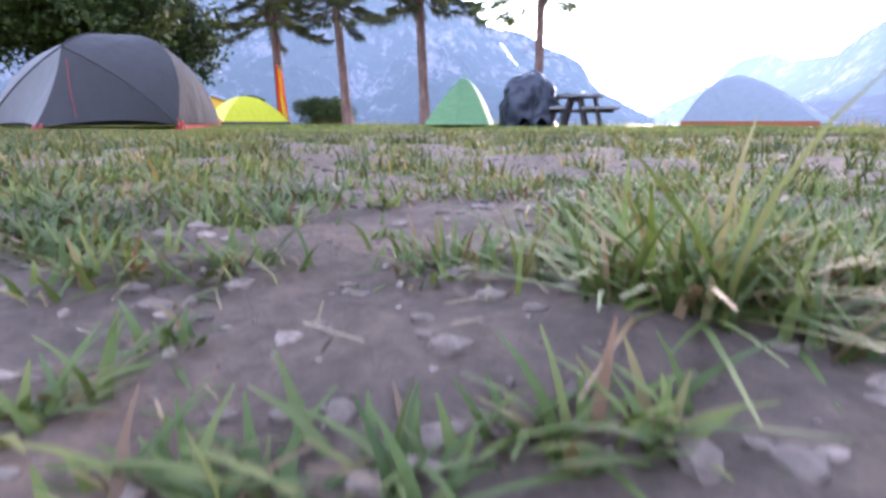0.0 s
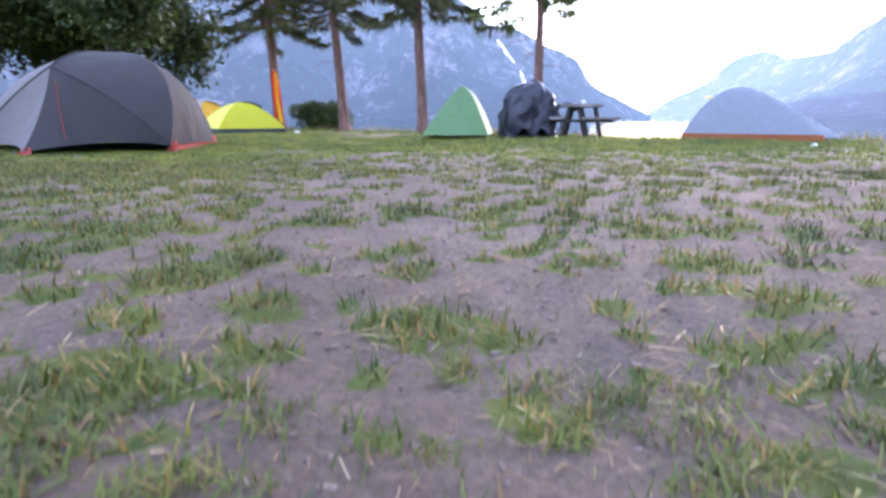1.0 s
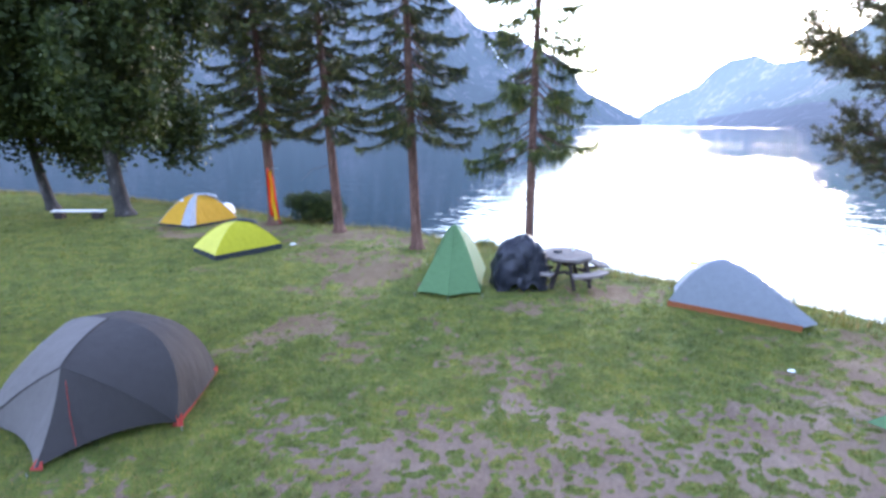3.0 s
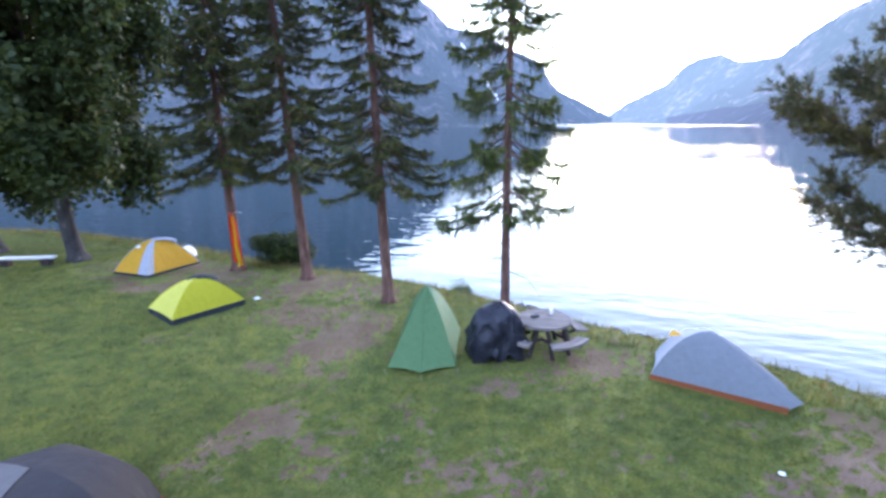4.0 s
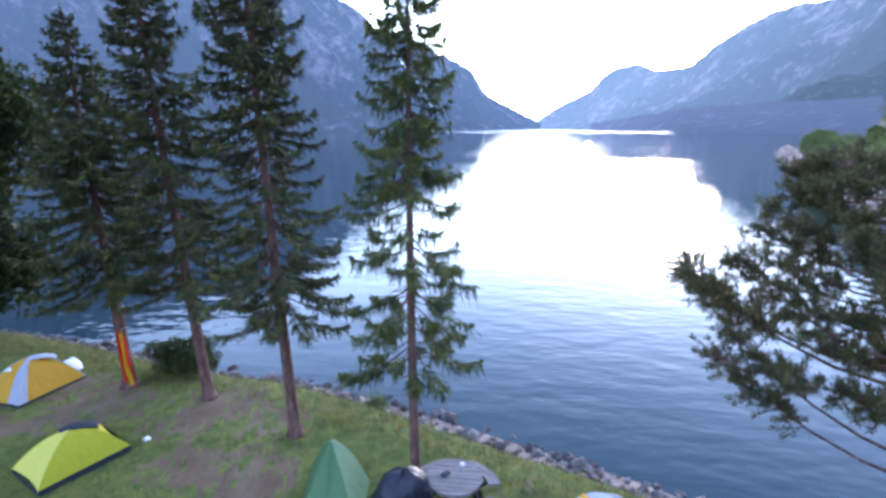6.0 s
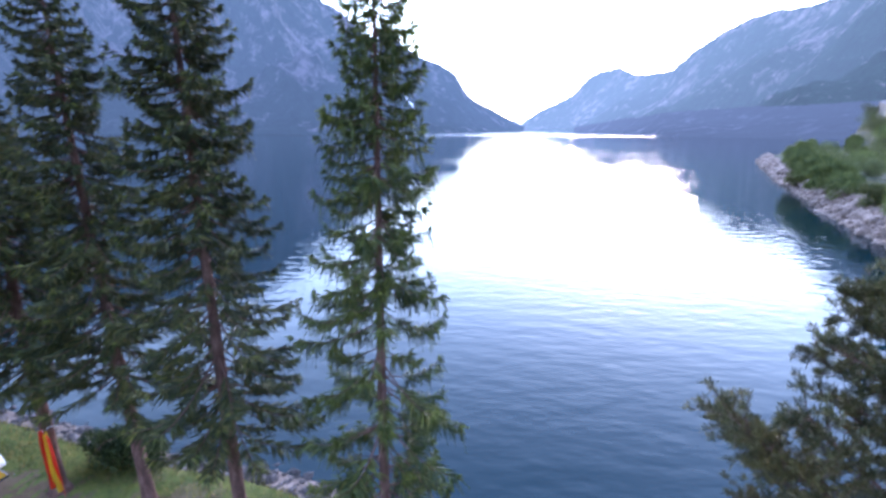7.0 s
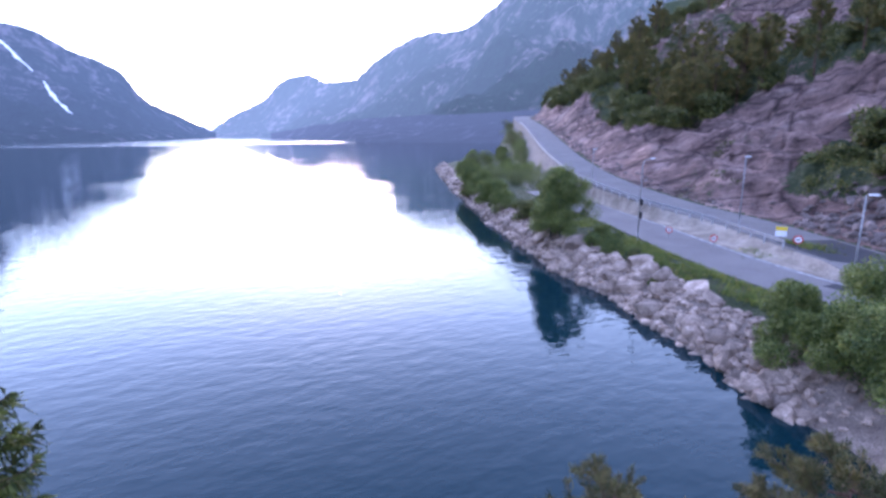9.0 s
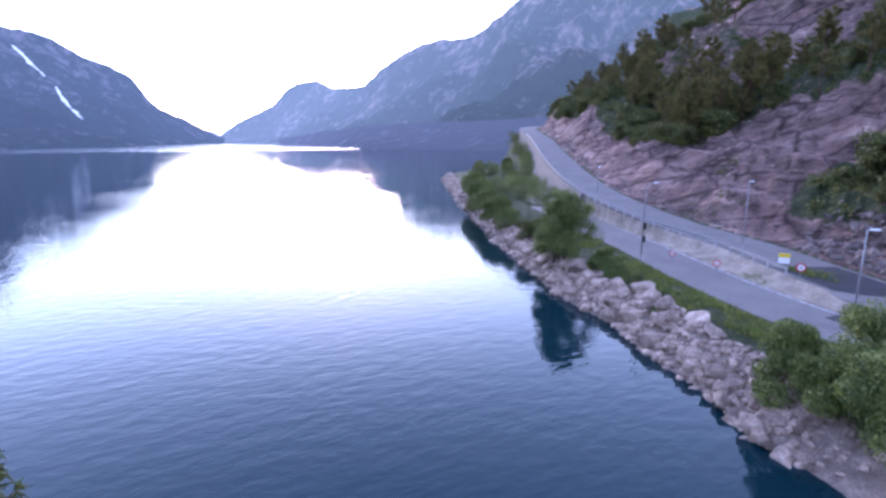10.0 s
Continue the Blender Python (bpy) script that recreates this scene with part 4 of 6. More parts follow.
def broadleaf(name, x, y, H, low, R, seed, mat, bark, label, lean=(0, 0), leaves=26000, size=0.11, droop=0.9, r0=0.2, group="", clump=0.5, category="tree", z0=None):
    rs = rnd(seed)
    z0 = ground_z(x, y) if z0 is None else z0
    t = thing(name, pose(x, y, z0), label, category, group)

    def axis(z):
        k = z / H
        return np.array([lean[0] * (max(k, 0.0) ** 0.7) + 0.12 * math.sin(3 * k + seed), lean[1] * k + 0.1 * math.sin(4 * k), z])
    zs = [-0.15, 0.05, 0.3] + [H * k / 9 for k in range(1, 9)] + [H * 0.95]
    zs = sorted(set(zs))
    part("trunk", tube([axis(z) for z in zs], [r0 * (1.5 if z < 0.1 else 1.1 if z < 0.4 else 1) * max(0.06, 1 - z / H) for z in zs], 9), bark, t, "", True)
    tips, bars = [], []
    n = max(8, int(H * 3.2))
    for k in range(n):
        f = k / (n - 1)
        z = low * 0.9 + (H - low * 0.9) * f * 0.94
        ang = k * 2.4 + rs.normal(0, 0.3)
        r = R * (math.sin(math.pi * min(0.97, 0.25 + 0.72 * f)) ** 0.7) * rs.uniform(0.65, 1.1)
        a = axis(z)
        out = np.array([math.cos(ang), math.sin(ang), 0])
        pts = [a, a + out * r * 0.5 + np.array([0, 0, r * 0.42]), a + out * r + np.array([0, 0, r * 0.38])]
        bars.append(tube(pts, [r0 * 0.32 * (1 - f * 0.7), r0 * 0.2 * (1 - f * 0.7), 0.006], 5, False))
        for q in range(7):
            s = rs.uniform(0.35, 1.05)
            p = (pts[0] * (1 - s) + pts[2] * s) + np.array([0, 0, 0.25 * r * math.sin(math.pi * min(1, s))]) + rs.normal(0, 0.22 * R * 0.35, 3)
            tips.append(p)
            bars.append(tube([pts[0] * (1 - s * 0.8) + pts[2] * s * 0.8 + np.array([0, 0, 0.2 * r]), p], [0.012, 0.004], 3, False))
    tagged(part("limb_frame", join(bars), bark, t), kind="stuff")
    tips = np.array(tips)
    cnt = max(4, leaves // len(tips))
    v, f = leaf_clumps(tips, rs.uniform(0.6, 1.3, len(tips)) * clump, cnt, size, rs, 0.8, droop)
    part("crown", mesh_of("crown", v, f, mat), None, t)
    return t


def pine(name, x, y, H, low, R, seed, label, lean=(0, 0), group="pines on the shore", r0=0.13, dens=1.0, z0=None, power=0.55, limbs=(), needle=(0.14, 0.008, 16), mat=None):
    rs = rnd(seed)
    z0 = ground_z(x, y) if z0 is None else z0
    t = thing(name, pose(x, y, z0), label, "tree", group)

    def axis(z):
        k = z / H
        return np.array([lean[0] * max(k, 0.0) ** 1.2 + 0.1 * math.sin(5 * k + seed), lean[1] * k + 0.1 * math.cos(4 * k + seed), z])
    zs = sorted([-0.15, 0.05] + [H * k / 10 for k in range(1, 10)] + [H])
    part("trunk", tube([axis(z) for z in zs], [r0 * max(0.08, (1 - z / H) ** 0.7) for z in zs], 8), M_BARK, t, "", True)
    P, D, bars = [], [], []

    def spray(path, s, out, r, start=0.4, more=3):
        bars.append(tube(path, [max(0.005, (0.05 if more > 3 else 0.03) * (1 - 0.85 * q)) for q in s], 6, False))
        for q in np.linspace(start, 1.0, int(4 + r * 4)):
            p = np.array([np.interp(q, s, path[:, i]) for i in range(3)])
            for b in range(more):
                d = unit(out * 0.8 + rs.normal(0, 0.55, 3) + np.array([0, 0, 0.35]))
                ln = rs.uniform(0.15, 0.42) * (1.5 if more > 3 else 1.0)
                bars.append(tube([p, p + d * ln], [0.008, 0.004], 3, False))
                for w in (0.45, 0.7, 0.9, 1.0):
                    P.append(p + d * ln * w)
                    D.append(unit(d + np.array([0, 0, 0.45])))
    n = int((H - low) * 5 * dens)
    for k in range(n):
        f = k / max(1, n - 1)
        z = low + (H - low) * f * 0.98
        ang = k * 2.4 + rs.normal(0, 0.35)
        r = R * ((1 - f) ** power * (0.75 + 0.25 * min(1, f * 5)) + 0.08) * rs.uniform(0.5, 1.12)
        out = np.array([math.cos(ang), math.sin(ang), 0])
        a = axis(z)
        s = np.linspace(0, 1, 6)
        path = a[None] + out * (r * s)[:, None]
        path[:, 2] += r * (-0.12 * s + 0.38 * s ** 2)
        path += rs.normal(0, 0.03, (6, 3)) * s[:, None]
        spray(path, s, out, r)
    for zb, e in limbs:
        s = np.linspace(0, 1, 6)
        a = axis(zb)
        e = np.array(e) - np.array([x, y, z0])
        path = a[None] + (e - a)[None] * s[:, None]
        path[:, 2] -= 0.5 * np.sin(math.pi * s)
        out = unit((e - a) * np.array([1, 1, 0]))
        spray(path, s, out, float(np.linalg.norm(e - a)), 0.62, 4)
    tagged(part("limb_frame", join(bars), M_BARK, t), kind="stuff")
    v, f = needles(np.array(P), np.array(D), needle[0], needle[1], 0.6, needle[2], rs)
    part("crown", mesh_of("crown", v, f, mat or M_PINE), None, t, "tufted grey-green needles")
    return t


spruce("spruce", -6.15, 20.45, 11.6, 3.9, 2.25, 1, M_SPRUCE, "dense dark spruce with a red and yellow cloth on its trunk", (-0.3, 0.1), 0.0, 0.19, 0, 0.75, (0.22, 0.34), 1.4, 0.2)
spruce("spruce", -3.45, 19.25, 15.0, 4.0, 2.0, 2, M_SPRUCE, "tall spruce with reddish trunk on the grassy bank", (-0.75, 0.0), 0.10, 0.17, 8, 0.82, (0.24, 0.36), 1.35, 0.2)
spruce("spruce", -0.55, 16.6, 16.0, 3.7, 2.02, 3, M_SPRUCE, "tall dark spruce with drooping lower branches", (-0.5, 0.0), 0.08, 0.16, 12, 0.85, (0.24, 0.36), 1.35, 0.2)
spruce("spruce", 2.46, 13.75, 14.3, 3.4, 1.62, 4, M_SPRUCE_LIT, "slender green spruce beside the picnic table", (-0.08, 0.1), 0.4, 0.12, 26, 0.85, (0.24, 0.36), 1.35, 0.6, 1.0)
broadleaf("birch", -12.6, 22.3, 13.0, 2.9, 4.6, 11, M_BIRCH, M_BIRCH_BARK, "large birch with dark furrowed trunk and hanging twigs", (-1.2, 0.0), 100000, 0.24, 1.7, 0.30, "birches by the lake", 0.8)
broadleaf("birch", -16.9, 24.2, 12.5, 2.9, 4.6, 12, M_BIRCH, M_BIRCH_BARK, "leaning birch with thin dark trunk by the lake", (-2.0, 0.2), 85000, 0.24, 1.7, 0.22, "birches by the lake", 0.8)
pine("pine", 12.4, 8.0, 8.5, 3.6, 3.0, 21, "bushy grey-green pine leaning over the water", (-2.4, 3.0), r0=0.14, dens=2.5, power=0.55,
     limbs=((4.4, (7.4, 11.5, 5.75)), (4.7, (7.9, 12.0, 5.5)), (4.9, (8.0, 10.8, 6.1)), (2.6, (8.8, 12.1, 3.5)), (2.9, (9.4, 12.6, 3.9))))
pine("pine", 13.6, 7.2, 9.5, 3.0, 2.6, 22, "taller pine with brownish-green needles at the cove", (-1.6, 1.0), r0=0.17, dens=1.6)


def bush(name, x, y, R, H, seed, label, mat=None, leaves=5000, size=0.07, group="", z0=None):
    rs = rnd(seed)
    z0 = ground_z(x, y) if z0 is None else z0
    t = thing(name, pose(x, y, z0), label, "bush", group)
    n = 26
    a = rs.uniform(0, 6.28, n)
    r = R * rs.uniform(0.1, 0.85, n)
    c = np.stack([np.cos(a) * r, np.sin(a) * r, H * rs.uniform(0.10, 0.85, n) * (1 - 0.35 * (r / R) ** 2)], 1)
    bars = [tube([(0.1 * p[0], 0.1 * p[1], -0.05), (0.5 * p[0], 0.5 * p[1], 0.6 * p[2]), p], [0.02, 0.012, 0.004], 4, False) for p in c]
    tagged(part("stem_frame", join(bars), M_BARK, t), kind="stuff")
    v, f = leaf_clumps(c, R * 0.36 * rs.uniform(0.7, 1.2, n), leaves // n, size, rs, 0.85)
    part("foliage", mesh_of("foliage", v, f, mat or M_BUSH), None, t)
    return t


bush("bush", -4.85, 21.5, 1.25, 1.4, 31, "round dark green bush between two spruces", M_BIRCH, 20000, 0.085)
bush("bush", 1.75, 18.4, 0.5, 0.7, 32, "small green bush on the stony bank", None, 2200, 0.05)


# ---- the camp ----
def lift_of(p, f):
    """Height along a seam: a dome's power, or a bent pole given by points."""
    if isinstance(p, tuple):
        return float(np.interp(f, [q[0] for q in p], [q[1] for q in p]))
    return 1 - (1 - f) ** p


def sector(a, b, apex, h, pw, rows=9, cols=8, sag=0.06, u0=0.0, u1=1.0, rise0=0.0):
    """One cloth panel of a tent: from the edge a-b on the ground up to the apex. pw: how strongly it domes at its two seams."""
    a, b, c = Vector((*a, 0)), Vector((*b, 0)), Vector((*apex, 0))
    V, F = [], []
    for i in range(rows + 1):
        f = i / rows
        for j in range(cols + 1):
            u = u0 + (u1 - u0) * j / cols
            e = a.lerp(b, u)
            belly = 4 * u * (1 - u)
            e = e + (c - e) * (sag * belly)
            q = e.lerp(c, f)
            z = rise0 + (h - rise0) * (lift_of(pw[0], f) * (1 - u) + lift_of(pw[1], f) * u) + 0.03 * belly * math.sin(math.pi * f)
            V.append((q.x, q.y, z))
    for i in range(rows):
        for j in range(cols):
            k = i * (cols + 1) + j
            F.append((k, k + 1, k + cols + 2, k + cols + 1))
    return V, F


def band(pts, z0, z1, out=0.012, n=6):
    """A strip of cloth standing along the ground line pts."""
    V, F = [], []
    m = 0
    for a, b in zip(pts[:-1], pts[1:]):
        d = (Vector(b) - Vector(a)).normalized()
        o = Vector((d.y, -d.x)) * out
        for j in range(n + 1):
            q = Vector(a).lerp(Vector(b), j / n)
            V += [(q.x + o.x, q.y + o.y, z0), (q.x + o.x * 0.2, q.y + o.y * 0.2, z1)]
        for j in range(n):
            k = m + 2 * j
            F.append((k, k + 2, k + 3, k + 1))
        m += 2 * (n + 1)
    return V, F


def seam(a, apex, h, pw, r=0.008, rise0=0.0):
    pts = []
    for i in range(11):
        f = i / 10
        pts.append((a[0] + (apex[0] - a[0]) * f, a[1] + (apex[1] - a[1]) * f, rise0 + (h - rise0) * lift_of(pw, f) + 0.006))
    return tube(pts, r, 5)


def tent(name, foot, apex, h, pw, mats, label, group="tents on the campsite", seams=(), trims=(), sags=None, base=0.0, seam_mat=None, rows=9):
    """foot: corners on the ground, in order; each edge is one panel, domed at its corners as pw says."""
    z = ground_z(*apex)
    t = thing(name, pose(apex[0], apex[1], z), label, "tent", group)
    loc = [(x - apex[0], y - apex[1]) for x, y in foot]
    n = len(loc)
    for i in range(n):
        a, b = loc[i], loc[(i + 1) % n]
        mt = mats[i]
        sg = sags[i] if sags else 0.06
        if isinstance(mt, tuple):
            for (u0, u1, mm) in mt:
                part("panel", sector(a, b, (0, 0), h, (pw[i], pw[(i + 1) % n]), rows, 6, sg, u0, u1, base), mm, t, "", True)
        elif mt is not None:
            part("panel", sector(a, b, (0, 0), h, (pw[i], pw[(i + 1) % n]), rows, 8, sg, 0, 1, base), mt, t, "", True)
    for i in seams:
        part("pole", seam(loc[i], (0, 0), h, pw[i], 0.011, base), seam_mat or T_DARK, t, "pole sleeve")
    for i, j, z0, z1, mt in trims:
        q = [loc[k % n] for k in range(i, j + 1)]
        part("trim", band(q, z0, z1), mt, t)
    for (x, y) in loc:
        d = Vector((x, y)).normalized()
        part("peg", tube([(x + d.x * 0.10, y + d.y * 0.10, -0.08), (x + d.x * 0.13, y + d.y * 0.13, 0.05)], 0.006, 5), M_METAL, t)
    return t


def tri_panel(a, b, c, ab, bc, ca, n=9):
    """A cloth panel between three corners, whose edges bow by the vectors ab, bc and ca."""
    a, b, c, ab, bc, ca = (Vector(q) for q in (a, b, c, ab, bc, ca))
    V, F, at = [], [], {}
    for i in range(n + 1):
        for k in range(n + 1 - i):
            u, v = i / n, k / n
            w = 1 - u - v
            at[i, k] = len(V)
            V.append(a * w + b * u + c * v + ab * (4 * w * u) + bc * (4 * u * v) + ca * (4 * v * w))
    for i in range(n):
        for k in range(n - i):
            F.append((at[i, k], at[i + 1, k], at[i, k + 1]))
            if i + k < n - 1:
                F.append((at[i + 1, k], at[i + 1, k + 1], at[i, k + 1]))
    return V, F


def grey_tent():
    """A dome on a bent ridge pole, with a pointed porch hung from its front hub."""
    ox, oy = -4.45, 7.45
    t = thing("dome_tent", pose(ox, oy, ground_z(ox, oy)), "dark grey dome tent with red corners pitched on bare soil", "tent", "tents on the campsite")
    F_, R_, RB, B_, LB, L_ = ((-0.08, -1.53, 0.03), (1.09, -0.67, 0.06), (1.03, 0.8, 0.06), (-0.25, 1.45, 0.05), (-1.55, 0.65, 0.05), (-1.3, -0.7, 0.05))
    hub, top = (-0.05, -0.93, 0.96), (0.0, 0.0, 1.22)
    flat = (0, 0, 0)
    up = {"RT": (0.36, -0.02, 0.34), "RBT": (0.16, 0.10, 0.32), "BT": (-0.04, 0.2, 0.3), "LBT": (-0.2, 0.1, 0.3), "LT": (-0.16, -0.06, 0.24), "HT": (0, -0.05, 0.06), "HR": (0.06, -0.03, 0.07), "HL": (-0.04, -0.02, 0.04)}
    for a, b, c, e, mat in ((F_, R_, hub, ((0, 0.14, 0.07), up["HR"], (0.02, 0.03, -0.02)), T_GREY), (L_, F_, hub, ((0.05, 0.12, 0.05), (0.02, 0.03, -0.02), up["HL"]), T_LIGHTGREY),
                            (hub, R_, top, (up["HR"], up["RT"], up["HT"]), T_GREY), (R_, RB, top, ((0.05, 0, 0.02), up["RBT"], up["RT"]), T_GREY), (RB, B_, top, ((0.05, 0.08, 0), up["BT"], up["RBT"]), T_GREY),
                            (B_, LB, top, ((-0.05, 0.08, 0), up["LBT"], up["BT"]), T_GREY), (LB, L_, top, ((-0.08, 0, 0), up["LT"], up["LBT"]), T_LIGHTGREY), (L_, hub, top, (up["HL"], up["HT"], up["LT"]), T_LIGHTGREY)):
        part("panel", tri_panel(a, b, c, *e), mat, t, "", True)

    def pole(a, b, e, r=0.010):
        a, b, e = Vector(a), Vector(b), Vector(e)
        return tube([a.lerp(b, k / 12) + e * (4 * k / 12 * (1 - k / 12)) + Vector((0, 0, 0.006)) for k in range(13)], r, 5)
    for a, b, e in ((hub, top, up["HT"]), (hub, R_, up["HR"]), (hub, L_, up["HL"])):
        part("pole", pole(a, b, e), T_GREY, t, "pole sleeve")
    part("trim", band([R_[:2], RB[:2]], 0.0, 0.15), T_RED, t, "red base band")
    for c in (F_, R_):
        part("corner_patch", sector((c[0] - 0.07, c[1] + 0.01), (c[0] + 0.08, c[1] + 0.01), (c[0], c[1] + 0.16), 0.13, (1.5, 1.5), 3, 3, 0), T_RED, t, "red corner patch")
    part("zip", tube([(0.22, -1.26, 0.14), (0.12, -1.14, 0.46), (0.02, -0.98, 0.82)], 0.004, 4), T_RED, t)
    part("groundsheet", ([(-1.1, -0.5, 0.03), (-0.1, -0.9, 0.03), (0.95, -0.55, 0.03), (0.95, 0.7, 0.03), (-0.2, 1.2, 0.03), (-1.2, 0.5, 0.03)], [(0, 1, 2, 3, 4, 5)]), T_DARK, t)
    for c in (F_, R_, RB, B_, LB, L_):
        d = Vector(c[:2]).normalized()
        part("peg", tube([(c[0] + d.x * 0.08, c[1] + d.y * 0.08, -0.08), (c[0] + d.x * 0.11, c[1] + d.y * 0.11, 0.05)], 0.006, 5), M_METAL, t)


grey_tent()

# lime dome tent
lime = tent("dome_tent", [(-7.3, 16.2), (-6.2, 15.12), (-4.78, 16.7), (-5.9, 17.85)], (-5.98, 16.5), 0.93, [1.9, 1.9, 1.7, 1.8],
            [T_LEMON, T_LIME, T_LIME, T_LIME], "lime green dome tent with a dark base band", seams=(0, 1, 2, 3), trims=[(0, 4, 0.0, 0.17, T_DARK)], base=0.15, seam_mat=T_LIME)


def ridge_flap(w, d, drop, n=8):
    """A cloth cap over a tent's top, sagging to all sides, with a hemmed edge."""
    V, F = [], []
    for lift in (0.0, -0.02):
        for i in range(n + 1):
            for j in range(n + 1):
                u, v = 2 * i / n - 1, 2 * j / n - 1
                V.append((u * w, v * d, lift - drop * (0.75 * u * u + 0.55 * v * v)))
    m = (n + 1) ** 2
    for i in range(n):
        for j in range(n):
            k = i * (n + 1) + j
            F += [(k, k + n + 1, k + n + 2, k + 1), (m + k, m + k + 1, m + k + n + 2, m + k + n + 1)]
    rim = [k for k in range(n + 1)] + [k * (n + 1) + n for k in range(1, n + 1)] + [n * (n + 1) + k for k in range(n - 1, -1, -1)] + [k * (n + 1) for k in range(n - 1, 0, -1)]
    for a, b in zip(rim, rim[1:] + rim[:1]):
        F.append((a, b, m + b, m + a))
    return V, F


part("vent", ridge_flap(0.42, 0.26, 0.13), T_DARK, lime, "dark vent flap over the top", True, pose(0.06, 0.22, 0.965, -8, 4, 22))

# yellow dome tent with pale stripes
yel = tent("dome_tent", [(-10.35, 20.25), (-8.92, 19.62), (-7.85, 21.45), (-9.35, 22.3)], (-9.1, 20.95), 1.1, [1.9, 1.9, 1.8, 1.9],
           [((0, 0.68, T_ORANGE), (0.68, 1.0, T_PALE)), ((0, 0.12, T_PALE), (0.12, 1.0, T_ORANGE)), ((0, 0.3, T_ORANGE), (0.3, 1.0, T_PALE)), T_ORANGE],
           "orange-yellow dome tent with pale grey stripes", seams=(0, 1, 2), trims=[(0, 2, 0.0, 0.07, T_DARK)], base=0.06, seam_mat=T_PALE)
part("vent", sector((-0.12, -0.05), (0.12, -0.05), (0, 0.14), 0.05, (1.4, 1.4), 3, 3, 0), M_WHITE, yel, "small white vent", m=pose(-0.45, -0.42, 0.86))
part("flap", ridge_flap(0.26, 0.34, 0.16), M_WHITE, yel, "white rolled back door flap", True, pose(0.88, 0.50, 0.50, 10, 48, -20))
part("awning", ridge_flap(0.40, 0.24, 0.10), T_PALE, yel, "pale cloth cap on the ridge", True, pose(0.22, 0.16, 1.10, -6, 8, 30))

# green one-man tent, long and low
# right side in the paler green: sky reflected there is put into its colour
green = tent("ridge_tent", [(0.28, 11.8), (1.03, 12.03), (1.35, 14.1), (0.75, 15.1), (-0.1, 14.5), (-0.43, 12.1)], (0.5, 14.1), 1.2, [1.12, 1.75, 1.9, 1.6, 1.6, 1.2],
             [T_GREEN, T_MINT, T_MINT, T_GREEN, T_GREEN, T_GREEN], "small green one-man tent with one side painted paler as if lit", seams=(0,), sags=[0.03, 0.02, 0.04, 0.06, 0.06, 0.03], base=0.03, seam_mat=T_GREEN, rows=12)

# grey-blue tent with a rust-coloured skirt
blue = tent("dome_tent", [(4.98, 11.25), (6.88, 9.76), (7.32, 9.95), (7.45, 10.6), (6.7, 12.0), (5.6, 12.3)], (6.12, 11.2), 1.05, [2.3, 1.25, 1.2, 1.3, 1.9, 2.2],
            [T_BLUE, T_BLUE, T_BLUE, T_BLUE, T_BLUE, T_PALE], "low grey-blue tent with a rust-orange skirt near the water", trims=[(0, 1, 0.0, 0.13, T_RUST)], base=0.10,
            sags=[0.05, 0.0, 0.03, 0.05, 0.05, 0.05])
part("patch", sector((-0.25, -0.12), (0.1, -0.12), (-0.05, 0.1), 0.04, (1.4, 1.4), 3, 4, 0), T_ORANGE, blue, "orange patch", m=pose(-0.42, 0.45, 0.83))

# pale green tent at the edge of the site
tent("dome_tent", [(5.56, 6.68), (6.3, 5.2), (7.9, 5.1), (7.6, 6.4)], (6.75, 5.9), 0.9, [1.5, 1.8, 1.8, 1.8], [T_MINT] * 4, "pale green tent on the worn grass", base=0.04)


def covered_bikes():
    rs = rnd(77)
    cx, cy, z = 2.05, 12.72, ground_z(2.05, 12.72)
    t = thing("covered_bicycles", pose(cx, cy, z), "bicycles under a crumpled black plastic sheet", "bicycle")
    n, m = 52, 24
    V, F = [], []
    for i in range(m + 1):
        f = i / m
        for j in range(n):
            a = 2 * math.pi * j / n
            r = 1.0 / max(abs(math.cos(a)) ** 3.2 / 0.70 ** 3.2 + abs(math.sin(a)) ** 3.2 / 0.56 ** 3.2, 1e-6) ** (1 / 3.2)
            h = 1.26 * (1 - (1 - f) ** 1.55) * (1 - 0.10 * (1 - f) * math.cos(a - 0.3))
            w = noise.noise(Vector((math.cos(a) * 1.4, math.sin(a) * 1.4, f * 1.6)))
            w2 = abs(noise.noise(Vector((math.cos(a) * 3.6, math.sin(a) * 3.6, f * 3.4 + 7))))
            fold = math.sin(9 * a + 5 * w + 2.5 * f) + 0.6 * math.sin(17 * a - 4 * f)
            rr = r * (1 - f ** 3.0) * (1 + 0.12 * w - 0.30 * w2 + 0.045 * fold * (1 - 0.6 * f))
            lift = 0.0
            if i < 5 and -2.3 < a - 2 * math.pi < -0.9:
                lift = 0.20 * (1 - i / 5) * (0.6 + 0.6 * math.sin(9 * a))
            V.append((rr * math.cos(a), rr * math.sin(a), max(0.01, h * (1 + 0.08 * w) + lift)))
    for i in range(m):
        for j in range(n):
            k = (j + 1) % n
            F.append((i * n + j, i * n + k, (i + 1) * n + k, (i + 1) * n + j))
    part("cover", (V, F), T_BAG, t, "shiny black plastic sheet", True)
    for dx, dy in ((-0.35, -0.42), (0.32, -0.44)):
        ring = [(dx + 0.33 * math.cos(a), dy, 0.34 + 0.33 * math.sin(a)) for a in np.linspace(0, 2 * math.pi, 25)]
        w = part("wheel", tube(ring, 0.018, 6, False), M_BLACK, t, "bicycle tyre", True)
        part("hub", tube([(dx, dy - 0.03, 0.34), (dx, dy + 0.03, 0.34)], 0.03, 8), M_METAL, w)
    return t


